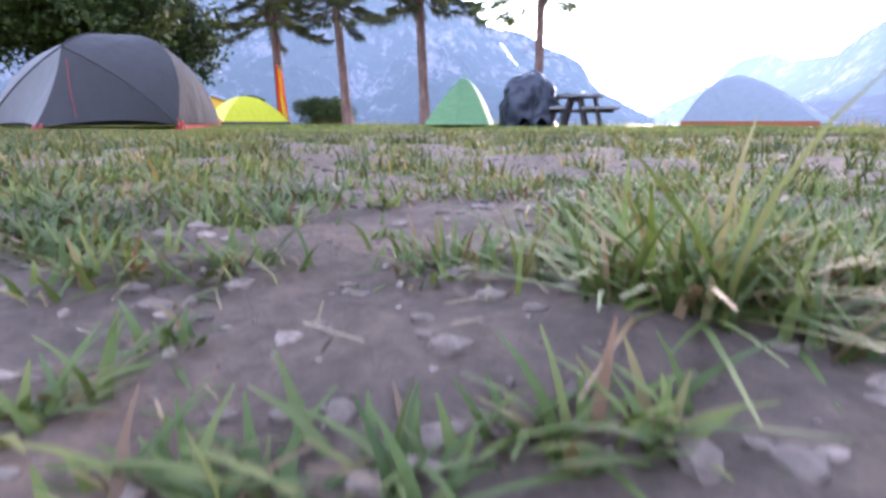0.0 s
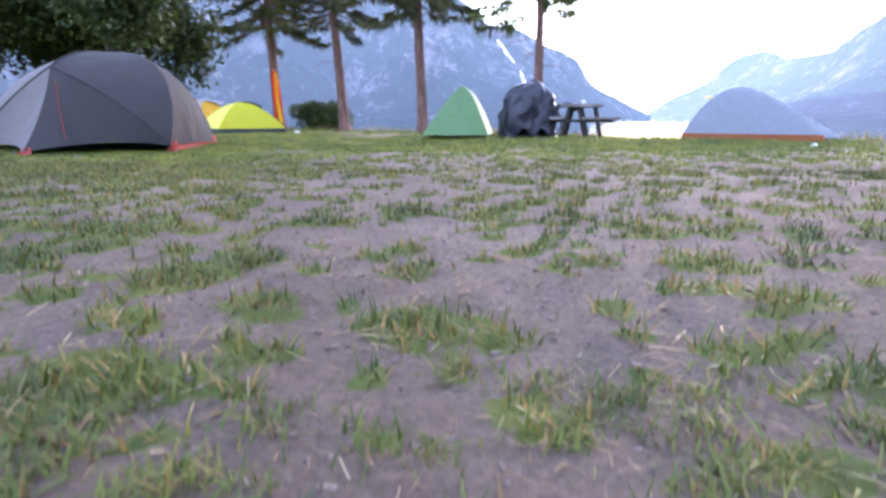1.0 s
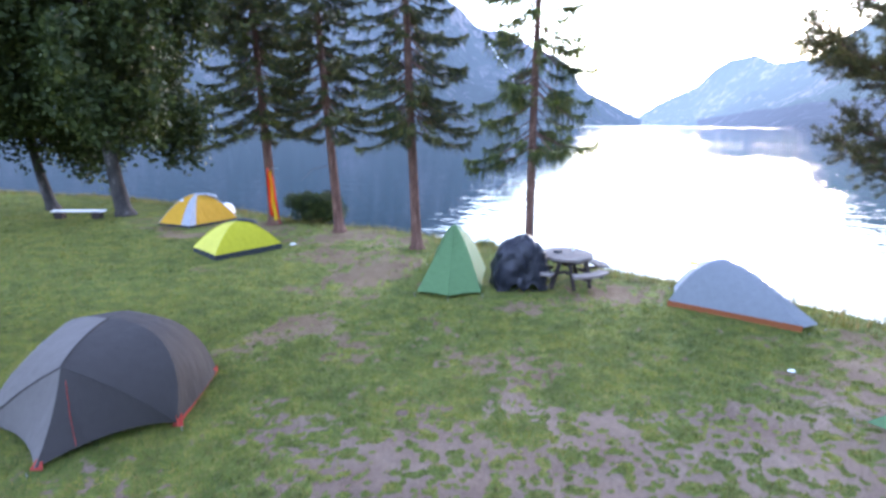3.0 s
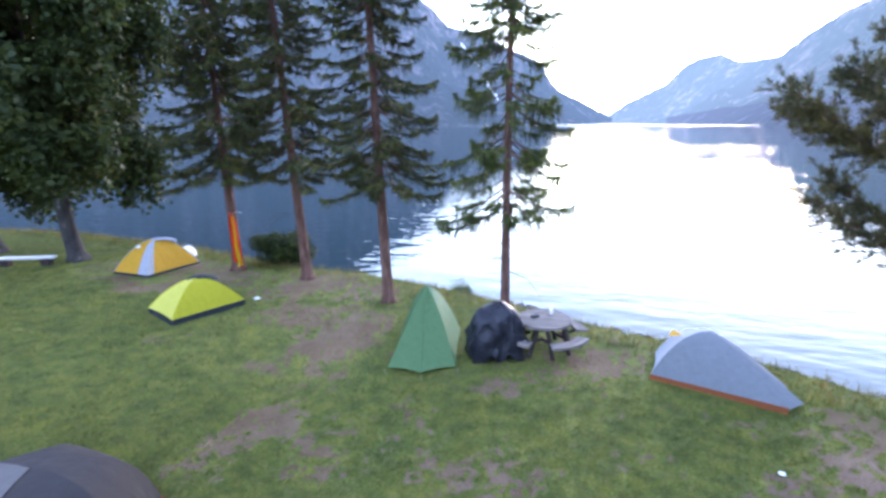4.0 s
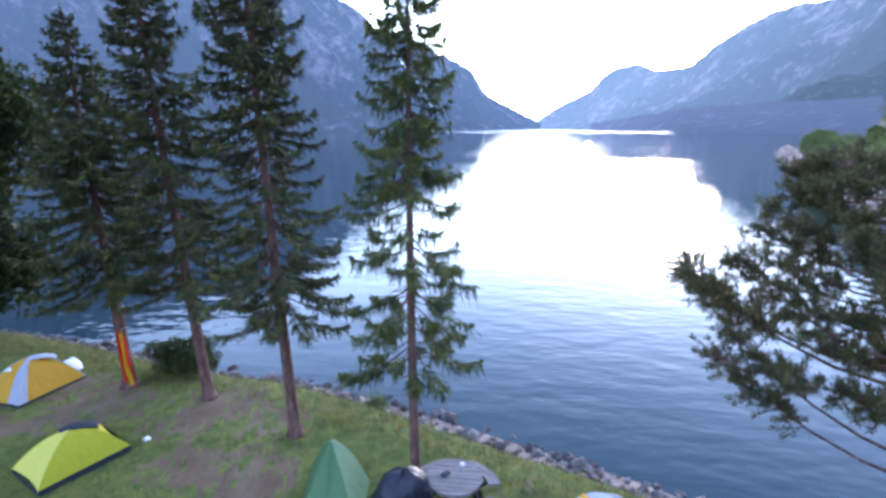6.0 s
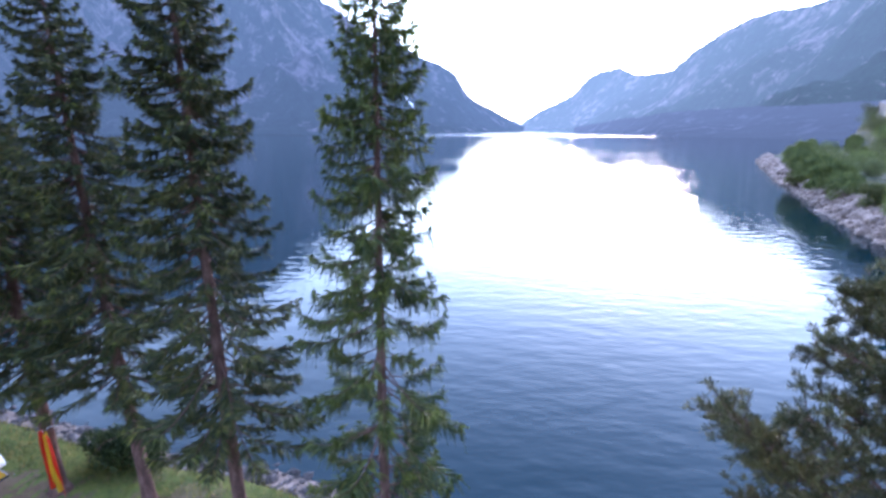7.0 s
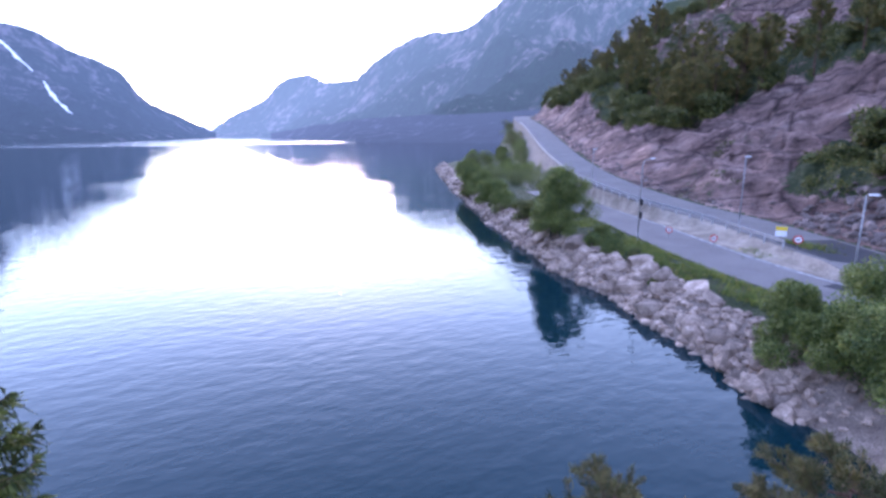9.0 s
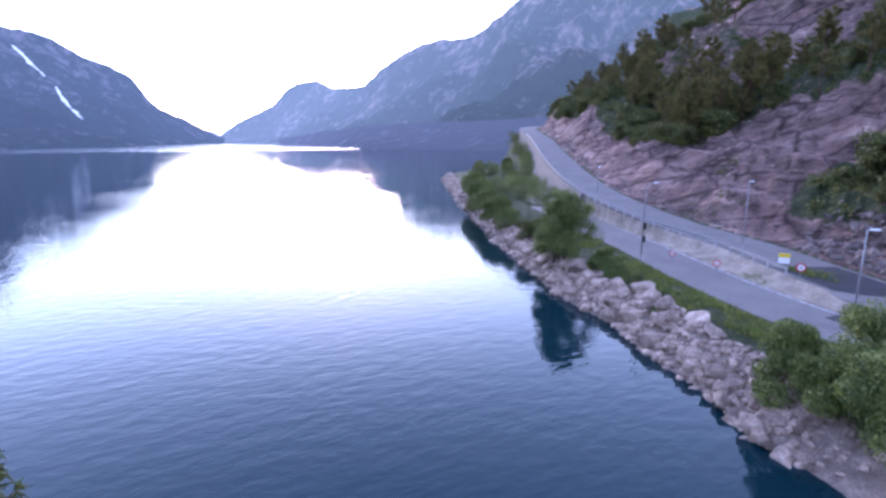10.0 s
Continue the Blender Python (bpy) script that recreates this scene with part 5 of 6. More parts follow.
covered_bikes()


def slab(outline, z0, z1):
    """A flat board of any outline."""
    n = len(outline)
    V = [(x, y, z0) for x, y in outline] + [(x, y, z1) for x, y in outline]
    return V, [tuple(range(n))[::-1], tuple(range(n, 2 * n))] + [(k, (k + 1) % n, n + (k + 1) % n, n + k) for k in range(n)]


def picnic_table():
    cx, cy = 3.18, 12.95
    t = thing("picnic_table", pose(cx, cy, ground_z(cx, cy), 0, 0, -18), "weathered round wooden picnic table with curved fixed benches", "table")
    R, w = 0.63, 0.14
    for i in range(-4, 5):
        y0, y1 = i * w - w / 2 + 0.005, i * w + w / 2 - 0.005
        ys = [max(-R, y0) + (min(R, y1) - max(-R, y0)) * k / 4 for k in range(5)]
        right = [(math.sqrt(max(0.0004, R * R - q * q)), q) for q in ys]
        part("board", slab(right + [(-a, b) for a, b in right[::-1]], 0.690, 0.752), M_WOOD, t)
    for a in range(4):
        m = pose(0, 0, 0, 0, 0, a * 90 + 45)
        for r0, r1 in ((0.78, 0.915), (0.925, 1.06)):
            arc = [radians(90 - 31 + 62 * k / 8) for k in range(9)]
            out = [(math.cos(q) * r1, math.sin(q) * r1) for q in arc] + [(math.cos(q) * r0, math.sin(q) * r0) for q in arc[::-1]]
            part("seat_board", slab(out, 0.412, 0.462), M_WOOD, t, m=m)
        for sx in (-0.24, 0.24):
            bm = bmesh.new()
            box(bm, sx - 0.03, 0.20, 0.345, sx + 0.03, 0.99, 0.409, 0.004)
            part("bearer", bm, M_WOOD_DARK, t, m=m)
            part("leg", tube([(sx, 0.38, 0.685), (sx, 0.62, 0.0)], 0.05, 6), M_WOOD_DARK, t, m=m)
    bm = bmesh.new()
    box(bm, -0.05, -0.5, 0.61, 0.05, 0.5, 0.687, 0.004)
    part("batten", bm, M_WOOD_DARK, t)
    return t


picnic_table()


def table_things():
    """A pale cup and a dark pouch left on the picnic table."""
    z = ground_z(3.18, 12.95) + 0.754
    t = thing("cup", pose(3.42, 13.22, z), "small pale cup standing on the wooden table", "cup")
    part("body", tube([(0, 0, 0), (0, 0, 0.05), (0, 0, 0.11)], [0.034, 0.038, 0.042], 12), M_WHITE, t, "", True)
    part("handle", tube([(0.04, 0, 0.09), (0.075, 0, 0.08), (0.075, 0, 0.045), (0.037, 0, 0.03)], 0.006, 6), M_WHITE, t, "", True)
    t = thing("pouch", pose(3.0, 13.05, z, 0, 0, 35), "flat dark cloth pouch lying on the wooden table", "bag")
    bm = bmesh.new()
    box(bm, -0.11, -0.07, 0, 0.11, 0.07, 0.045, 0.018)
    part("body", bm, T_DARK, t)
    bm = bmesh.new()
    box(bm, -0.08, -0.074, 0.012, 0.08, -0.0705, 0.035, 0.0)
    part("flap", bm, M_BLACK, t)


table_things()


def bench():
    t = thing("bench", pose(-14.2, 21.65, ground_z(-14.2, 21.65), 0, 0, 2), "low white plank bench on dark blocks by the trees", "bench")
    bm = bmesh.new()
    box(bm, -1.0, -0.17, 0.27, 1.0, 0.17, 0.33, 0.012)
    part("plank", bm, M_WHITE, t)
    for x in (-0.75, 0.7):
        bm = bmesh.new()
        box(bm, x - 0.16, -0.15, -0.03, x + 0.16, 0.15, 0.268, 0.02)
        part("block", bm, M_WOOD_DARK, t)


bench()


def flag():
    x, y = -6.04, 20.02
    t = thing("flag", pose(x, y, ground_z(x, y)), "red and yellow cloth hanging folded against a spruce trunk", "flag")

    def cloth(u0, u1, z0, z1):
        V, F = [], []
        for i in range(19):
            f = i / 18
            zz = z1 + (z0 - z1) * f
            for j in range(7):
                u = u0 + (u1 - u0) * j / 6 + 0.55 * (f - 0.5) * (1 - abs(u0 + (u1 - u0) * j / 6))
                wd = 0.06 + 0.12 * min(1, f * 1.6) ** 0.8
                V.append((0.05 + 0.07 * f + u * wd + 0.02 * math.sin(6 * f + 2 * u), 0.07 * math.sin(8 * u + 3 * f) - 0.04 * abs(u), zz + 0.05 * math.sin(5 * u)))
        for i in range(18):
            for j in range(6):
                k = i * 7 + j
                F.append((k, k + 1, k + 8, k + 7))
        return V, F
    part("red_stripe", cloth(-1.0, -0.35, 0.42, 2.12), T_FLAG_RED, t, "red cloth", True)
    part("yellow_stripe", cloth(-0.35, 0.45, 0.22, 2.05), T_FLAG_YELLOW, t, "yellow cloth", True)
    part("red_hem", cloth(0.45, 1.0, 0.12, 1.95), T_FLAG_RED, t, "red cloth", True)
    part("cord", tube([(0.0, 0.0, 2.1), (0.15, 0.14, 2.16), (0.3, 0.2, 2.12)], 0.006, 5), M_WHITE, t)


flag()


def litter(x, y, s, seed, label, mat):
    rs = rnd(seed)
    z = ground_z(x, y)
    bm = bmesh.new()
    bmesh.ops.create_icosphere(bm, subdivisions=2, radius=s)
    for v in bm.verts:
        v.co += Vector(rs.normal(0, s * 0.16, 3))
        v.co.z = max(-s * 0.2, v.co.z * 0.6)
    ob = part("plastic_bag", bm, mat, None, "", True, pose(x, y, z + s * 0.18))
    tagged(ob, label, "bag")


litter(-4.55, 17.15, 0.095, 5, "small crumpled white plastic bag by the lime tent", M_WHITE)
litter(5.62, 8.2, 0.05, 6, "scrap of white paper on the grass", M_WHITE)


# ---- road, lamps and signs across the cove ----
def strip(P, left, right, lift=0.0, thick=0.25):
    V, F = [], []
    for i, p in enumerate(P):
        d = P[min(i + 1, len(P) - 1)] - P[max(i - 1, 0)]
        d = d[:2] / np.linalg.norm(d[:2])
        nr = np.array([d[1], -d[0]])
        for o in (left, right):
            V.append((p[0] + nr[0] * o, p[1] + nr[1] * o, p[2] + lift))
        for o in (left, right):
            V.append((p[0] + nr[0] * o, p[1] + nr[1] * o, p[2] + lift - thick))
    for i in range(len(P) - 1):
        a, b = 4 * i, 4 * (i + 1)
        F += [(a, b, b + 1, a + 1)[::-1], (a, a + 2, b + 2, b)[::-1], (a + 1, b + 1, b + 3, a + 3)[::-1]]
    return V, F


def road_part(name, geo, mat, label):
    ob = part(name, geo, mat)
    return tagged(ob, label, "road", kind="structure")


road_part("road", strip(ROAD_C, -3.7, 3.7, 0.0, 1.3), M_ASPHALT, "grey asphalt road climbing along the cliff")
road_part("road_low", strip(LOW_C, -3.6, 3.6), M_ASPHALT, "wide grey asphalt lane beside the lake")
seg = [p for p in ROAD_C if 9 < p[1] < 24]
road_part("road_patch", strip(seg[:5], -3.2, 3.2, 0.006, 0.01), M_PATCH, "dark fresh asphalt patch")
seg2 = [p for p in LOW_C if 6 < p[1] < 17.5]
road_part("road_patch_low", strip(seg2, 1.2, 3.4, 0.006, 0.01), M_PATCH, "dark fresh asphalt patch")


def embankment():
    """Sandy bank from the lower lane's edge up to the climbing road."""
    P = np.array([p for p in ROAD_C if -4 < p[1] < 62])
    V, F = [], []
    for i, p in enumerate(P):
        d = P[min(i + 1, len(P) - 1)] - P[max(i - 1, 0)]
        d = d[:2] / np.linalg.norm(d[:2])
        top = np.array([p[0] - d[1] * 3.6, p[1] + d[0] * 3.6, p[2] - 0.03])
        k = int(np.argmin(np.hypot(LOW_C[:, 0] - top[0], LOW_C[:, 1] - top[1])))
        q = LOW_C[k]
        e = top[:2] - q[:2]
        gap = np.linalg.norm(e)
        foot = np.array([*(q[:2] + e / gap * min(3.45, gap - 0.4)), q[2] + 0.012])
        for f, g in ((0, -0.4), (0, 0.0), (0.3, 0.06), (0.5, 0.2), (0.75, 0.62), (0.9, 0.95), (1, 1)):
            c = foot + (top - foot) * f
            z = foot[2] + (top[2] - foot[2]) * g + 0.12 * (fbm(np.array([c[0]]), np.array([c[1]]), 7, 3)[0] - 0.5) * (0 < f < 1)
            V.append((c[0], c[1], z))
    for i in range(len(P) - 1):
        for k in range(6):
            F.append((7 * i + k, 7 * i + k + 1, 7 * i + 8 + k, 7 * i + 7 + k))
    ob = part("embankment", (V, F), M_SAND, None, "", True)
    tagged(ob, "pale tan gravel bank between the two lanes", "embankment", kind="structure")


embankment()
white_c = curve_of(np.array([(p[0] + 3.2 * 0.75, p[1] - 3.2 * 0.6, p[2]) for p in LOW_C if 12 < p[1] < 52]), 3.0)
road_part("road_line", strip(white_c, -0.16, 0.16, 0.008, 0.012), M_LINE, "worn white edge line")


def retaining_wall():
    P = np.array([p for p in ROAD_C if 56 < p[1] < 150])
    V, F = [], []
    for i, p in enumerate(P):
        d = P[min(i + 1, len(P) - 1)] - P[max(i - 1, 0)]
        d = d[:2] / np.linalg.norm(d[:2])
        nr = np.array([d[1], -d[0]])
        for o, z in ((-4.5 - min(2.4, 0.32 * (p[2] - 1.4)), 0.8), (-4.3, p[2] + 0.25), (-3.9, p[2] + 0.25), (-3.9, p[2] - 0.3)):
            V.append((p[0] + nr[0] * o, p[1] + nr[1] * o, z))
    for i in range(len(P) - 1):
        for k in range(3):
            F.append((4 * i + k, 4 * i + k + 1, 4 * i + 5 + k, 4 * i + 4 + k))
    F.append((0, 1, 2, 3))
    ob = part("wall_retaining", (V, F), M_CONCRETE)
    tagged(ob, "grey retaining wall under the climbing road", "wall", kind="structure")


retaining_wall()


def guard_rail():
    P = [p for p in ROAD_C if 16 < p[1] < 135]
    p0 = P[0]
    t = thing("guard_rail", pose(0, 0, 0), "long grey steel guard rail on short posts", "guard rail", kind="structure")
    base = []
    for i, p in enumerate(P):
        d = P[min(i + 1, len(P) - 1)] - P[max(i - 1, 0)]
        d = d[:2] / np.linalg.norm(d[:2])
        base.append((p[0] - d[1] * 4.0, p[1] + d[0] * 4.0, p[2]))
    B = np.array(base)
    part("rail", strip(B, -0.04, 0.04, 0.78, 0.30), M_METAL, t)
    for i, b in enumerate(base):
        bm = bmesh.new()
        box(bm, b[0] - 0.07, b[1] - 0.07, b[2] - 0.2, b[0] + 0.07, b[1] + 0.07, b[2] + 0.74, 0.01)
        part("post", bm, M_POST, t)


guard_rail()


def street_lamp(x, y, z, h, arm, yaw, label, boxes=0):
    t = thing("street_lamp", pose(x, y, z, 0, 0, yaw), label, "street lamp", "street lamps along the road")
    part("base", tube([(0, 0, -0.3), (0, 0, 1.0)], 0.11, 10), M_METAL, t, "", True)
    if arm > 0.3:
        pts = [(0, 0, 0.9), (0, 0, h - 0.9), (0.08 * arm, 0, h - 0.4), (0.35 * arm, 0, h - 0.08), (arm, 0, h)]
        rr = [0.08, 0.065, 0.06, 0.05, 0.045]
    else:
        pts, rr = [(0, 0, 0.9), (0, 0, h)], [0.075, 0.05]
    part("pole", tube(pts, rr, 8), M_METAL, t, "", True)
    bm = bmesh.new()
    box(bm, arm - 0.05, -0.14, h - 0.06, arm + 0.62, 0.14, h + 0.07, 0.04)
    hd = part("lamp_head", bm, M_WHITE, t, "pale lamp housing")
    bm = bmesh.new()
    box(bm, arm + 0.05, -0.10, h - 0.085, arm + 0.55, 0.10, h - 0.062, 0.005)
    part("lens", bm, M_GLASS, hd)
    for k in range(boxes):
        bm = bmesh.new()
        box(bm, -0.18, -0.30, 2.6 + 1.5 * k, 0.18, -0.08, 3.35 + 1.5 * k, 0.03)
        part("control_box", bm, M_BLACK, t, "dark box on the pole")
    return t


street_lamp(88.5, 56.2, 4.7, 6.0, 0.0, -40, "slim grey street lamp beside the climbing road")
street_lamp(60.3, 34.0, 1.4, 9.3, 1.5, -10, "tall grey street lamp with curved arm and dark boxes", 2)
street_lamp(69.6, 26.2, 2.5, 8.3, 0.0, -30, "straight grey street lamp between the two lanes")
street_lamp(52.0, 13.0, 1.4, 7.6, 0.2, -60, "grey street lamp at the wide end of the lane")


def round_sign(x, y, z, h, r, label, yaw, slash=False):
    t = thing("traffic_sign", pose(x, y, z, 0, 0, yaw), label, "traffic sign", "traffic signs")
    part("post", tube([(0, 0, -0.25), (0, 0, h + r * 0.8)], 0.035, 8), M_METAL, t)

    def disc(r0, r1, yy):
        n = 28
        V, F = [], []
        for k in range(n):
            a = 2 * math.pi * k / n
            V += [(math.cos(a) * r0, yy, h + math.sin(a) * r0), (math.cos(a) * r1, yy, h + math.sin(a) * r1), (math.cos(a) * r1, yy + 0.02, h + math.sin(a) * r1)]
        for k in range(n):
            a, b = 3 * k, 3 * ((k + 1) % n)
            F += [(a, b, b + 1, a + 1), (a + 1, b + 1, b + 2, a + 2)]
        return V, F
    part("red_ring", disc(r * 0.68, r, -0.05), M_RED, t, "red border")
    part("face", disc(0.001, r * 0.70, -0.045), M_WHITE, t, "white face")
    bm = bmesh.new()
    box(bm, -r * 0.3, -0.055, h - r * 0.22, -r * 0.06, -0.0505, h + r * 0.22)
    box(bm, r * 0.06, -0.055, h - r * 0.22, r * 0.3, -0.0505, h + r * 0.22)
    part("symbol", bm, M_BLACK, t, "dark bars")
    return t


round_sign(63.6, 31.8, 1.45, 1.0, 0.36, "round white sign with red border on a short post", -65)
round_sign(62.2, 26.4, 1.45, 0.95, 0.38, "round red-bordered sign beside the lane", -65)
round_sign(61.9, 18.7, 1.6, 1.75, 0.43, "round white and red sign on a grey post", -75)


def board_sign():
    t = thing("traffic_sign", pose(63.8, 20.6, 2.0, 0, 0, -75), "yellow and white rectangular road sign board", "traffic sign", "traffic signs")
    for x in (-0.35, 0.35):
        part("post", tube([(x, 0, -0.3), (x, 0, 2.1)], 0.035, 8), M_METAL, t)
    bm = bmesh.new()
    box(bm, -0.5, -0.06, 1.75, 0.5, -0.035, 2.15, 0.005)
    part("yellow_panel", bm, M_YELLOW, t, "yellow panel")
    bm = bmesh.new()
    box(bm, -0.5, -0.06, 1.15, 0.5, -0.035, 1.72, 0.005)
    part("white_panel", bm, M_WHITE, t, "white panel")


board_sign()


def car(x, y, z, yaw, paint, label):
    t = thing("car", pose(x, y, z, 0, 0, yaw), label, "car", "parked cars under the wall")
    prof = [(-2.15, 0.35), (-2.2, 0.75), (-2.0, 0.95), (-1.5, 1.02), (-1.0, 1.42), (0.6, 1.47), (1.3, 1.05), (2.0, 0.92), (2.2, 0.7), (2.15, 0.35)]
    bm = bmesh.new()
    L = [bm.verts.new((px, -0.86 if pz < 1.1 else -0.66, pz)) for px, pz in prof]
    Rr = [bm.verts.new((px, 0.86 if pz < 1.1 else 0.66, pz)) for px, pz in prof]
    bm.faces.new(L)
    bm.faces.new(Rr[::-1])
    for i in range(len(prof)):
        j = (i + 1) % len(prof)
        bm.faces.new((L[j], L[i], Rr[i], Rr[j]))
    part("body", bm, paint, t)
    for sy in (-1, 1):
        part("window", ([(-1.3, sy * 0.83, 1.06), (1.1, sy * 0.83, 1.06), (0.5, sy * 0.685, 1.4), (-0.95, sy * 0.685, 1.38)], [(0, 1, 2, 3)]), M_GLASS, t)
        for wx in (-1.35, 1.35):
            w = part("wheel", tube([(wx, sy * 0.70, 0.32), (wx, sy * 0.89, 0.32)], 0.32, 18), M_BLACK, t)
            part("rim", tube([(wx, sy * 0.88, 0.32), (wx, sy * 0.905, 0.32)], 0.19, 12), M_METAL, w)
    part("windscreen", ([(1.28, -0.72, 1.09), (1.28, 0.72, 1.09), (0.66, 0.6, 1.46), (0.66, -0.6, 1.46)], [(0, 1, 2, 3)]), M_GLASS, t)


car(101.5, 76.5, 1.9, 50, M_BLACK, "small black car parked under the road wall")
car(96.0, 70.0, 1.9, 48, M_WHITE, "white car parked at the end of the lane")


def waterfall(way, r, w, label, seed):
    """A white fall down the far slope; way: bearings and heights in degrees."""
    rs = rnd(seed)
    V, F = [], []
    n = 40
    u = np.linspace(0, 1, n + 1)
    k = np.linspace(0, 1, len(way))
    az = np.interp(u, k, [p[0] for p in way]) + (fbm(u * 9, u * 0 + seed, seed, 3) - 0.5) * 0.16
    el = np.interp(u, k, [p[1] for p in way])
    wid = w * (0.25 + 1.6 * fbm(u * 12, u * 0 + 2.0, seed + 4, 3) ** 1.5) * np.minimum(1, np.minimum(u * 9 + 0.15, (1 - u) * 5 + 0.1))
    for i in range(n + 1):
        rr = r - 130 * u[i]
        for sgn in (-1, 1):
            a = radians(az[i]) + sgn * wid[i] / rr
            V.append((math.sin(a) * rr, math.cos(a) * rr, math.tan(radians(el[i])) * rr + 15))
    for i in range(n):
        F.append((2 * i, 2 * i + 1, 2 * i + 3, 2 * i + 2))
    tagged(part("waterfall", (V, F), M_WHITE), label, "waterfall", kind="structure")


# ---- shore plants and hillside trees ----
SH = "shrubs along the lake road"
NEAR = [(37.6, 13.6, 2.5, 4.9), (38.5, 9.8, 3.1, 6.6), (35.0, 9.4, 2.9, 5.6), (55.0, 41.0, 3.4, 8.6), (57.5, 44.0, 2.4, 6.4), (56.6, 36.6, 1.5, 2.3), (55.2, 34.2, 1.2, 1.9), (50.6, 29.6, 0.9, 1.7), (52.4, 33.0, 1.2, 1.9),
        (53.6, 35.8, 1.1, 1.7), (46.0, 25.5, 0.7, 1.1), (65.5, 54.0, 2.0, 3.4), (70.5, 62.0, 2.4, 4.4), (76.0, 69.5, 2.8, 5.2), (83.0, 78.0, 3.0, 5.6), (91.0, 87.0, 3.2, 6.0), (99.5, 97.0, 3.4, 6.4), (88, 62.5, 2.0, 2.6), (94, 66, 1.8, 2.2)]
rb = rnd(240)
FAR = []
for row, off in enumerate((-6.8, -11.5, -17.0, -22.5)):
    for k in range(9):
        f = (k + rb.uniform(-0.35, 0.35)) / 8
        x0, y0 = 104 + 86 * f, 70 + 77 * f
        if rb.rand() < 0.86:
            R = rb.uniform(2.3, 3.9) * (1.3 if row == 0 else 1.0)
            FAR.append((x0 + 0.66 * off, y0 - 0.75 * off, R, (0.6 + 1.0 * R + 1.6 * f) * rb.uniform(0.8, 1.1)))
TINTS = (M_BUSH, M_BUSH, M_SCRUB, M_BUSH_PALE)
for k, (x, y, R, H) in enumerate(NEAR + FAR):
    if H > 4.5 and R < 3.5 and k > 2:
        broadleaf("shore_tree", x, y, H, H * 0.12, R, 200 + k, M_BUSH, M_BIRCH_BARK, "bushy green willow tree on the stony shore", (0, 0), 40000, 0.15, 0.5, 0.09, SH, 0.85)
    else:
        bush("shrub", x, y, R, H, 200 + k, "leafy green shrub on the lake bank", M_BUSH if k < 3 else TINTS[rb.randint(4)], 22000 if k < 3 else 9000, 0.16 if R > 1.5 else 0.09, SH)

rs_h = rnd(303)
protos = []
for k in range(3):
    protos.append(pine("hill_pine", -300 - 20 * k, -200, 7.6 + 1.2 * k, 3.2 + 0.5 * k, 2.1, 400 + k, "dark pine on the rocky hillside", (0.3 * k - 0.3, 0.1), "pines on the hillside", 0.14, 0.8, power=0.28, needle=(0.34, 0.03, 7), mat=M_HILL_PINE))
for k in range(2):
    protos.append(bush("hill_shrub", -300 - 20 * k, -220, 1.7, 2.6, 410 + k, "dark green shrub on the rocky hillside", M_SCRUB, 3200, 0.26, "shrubs on the hillside"))
first = [True] * len(protos)
hx, hy = rs_h.uniform(66, 260, 9000), rs_h.uniform(-10, 190, 9000)
hz, _, hdr, _, hd = land(hx, hy)
hveg = fbm(hx * 0.05 + 3, hy * 0.05, 51, 4)
want = hill_growth(hx, hy, hd) ** 2 * np.where(hveg > 0.48, 1.0, np.where(hd > 34, 0.3, 0.7)) * np.where(hd > 32, 0.5, 1.0)
sel = np.where((hdr > 4.2) & (hd > 4) & (hd < 90) & (rs_h.rand(9000) < want))[0][:420]
for i in sel:
    kind_ = rs_h.choice(5, p=[0.10, 0.11, 0.10, 0.345, 0.345]) if hd[i] > 14 else 3 + rs_h.randint(2)
    sc = rs_h.uniform(0.9, 1.4) if kind_ < 3 else rs_h.uniform(0.9, 2.1)
    m = pose(hx[i], hy[i], hz[i] - 0.2, 0, 0, rs_h.uniform(0, 360))
    if first[kind_]:
        protos[kind_].matrix_basis = m
        first[kind_] = False
        ob = protos[kind_]
    else:
        ob = copy_thing(protos[kind_], m)
    ob.scale = (sc, sc, sc)

# low growth between the trees
ux, uy = rs_h.uniform(62, 330, 60000), rs_h.uniform(-30, 220, 60000)
uz, _, udr, _, ud = land(ux, uy)
uveg = fbm(ux * 0.05 + 3, uy * 0.05, 51, 4) + 0.25 * (fbm(ux * 0.3, uy * 0.3, 57, 2) - 0.5)
us = (udr > 4.2) & (ud > 5) & (uveg + 0.35 * hill_growth(ux, uy, ud) > 0.78) & (ud < 150)
cen = np.stack([ux, uy, uz + 0.3], 1)[us][:6500]
v, f = leaf_clumps(cen, rs_h.uniform(0.6, 1.7, len(cen)), 36, 0.42, rs_h, 0.7)
tagged(new("undergrowth", mesh_of("undergrowth", v, f, M_SCRUB)), "dense dark green low growth on the rocky hillside", "undergrowth", kind="stuff")

waterfall([(5.9, 7.7), (6.5, 6.9), (7.1, 6.1), (7.8, 5.3)], 2150, 4.2, "thin white waterfall high on the mountain", 1)
waterfall([(8.35, 4.6), (8.75, 3.6), (9.3, 2.7), (10.0, 1.9)], 1950, 4.8, "white waterfall dropping down the mountain side", 2)


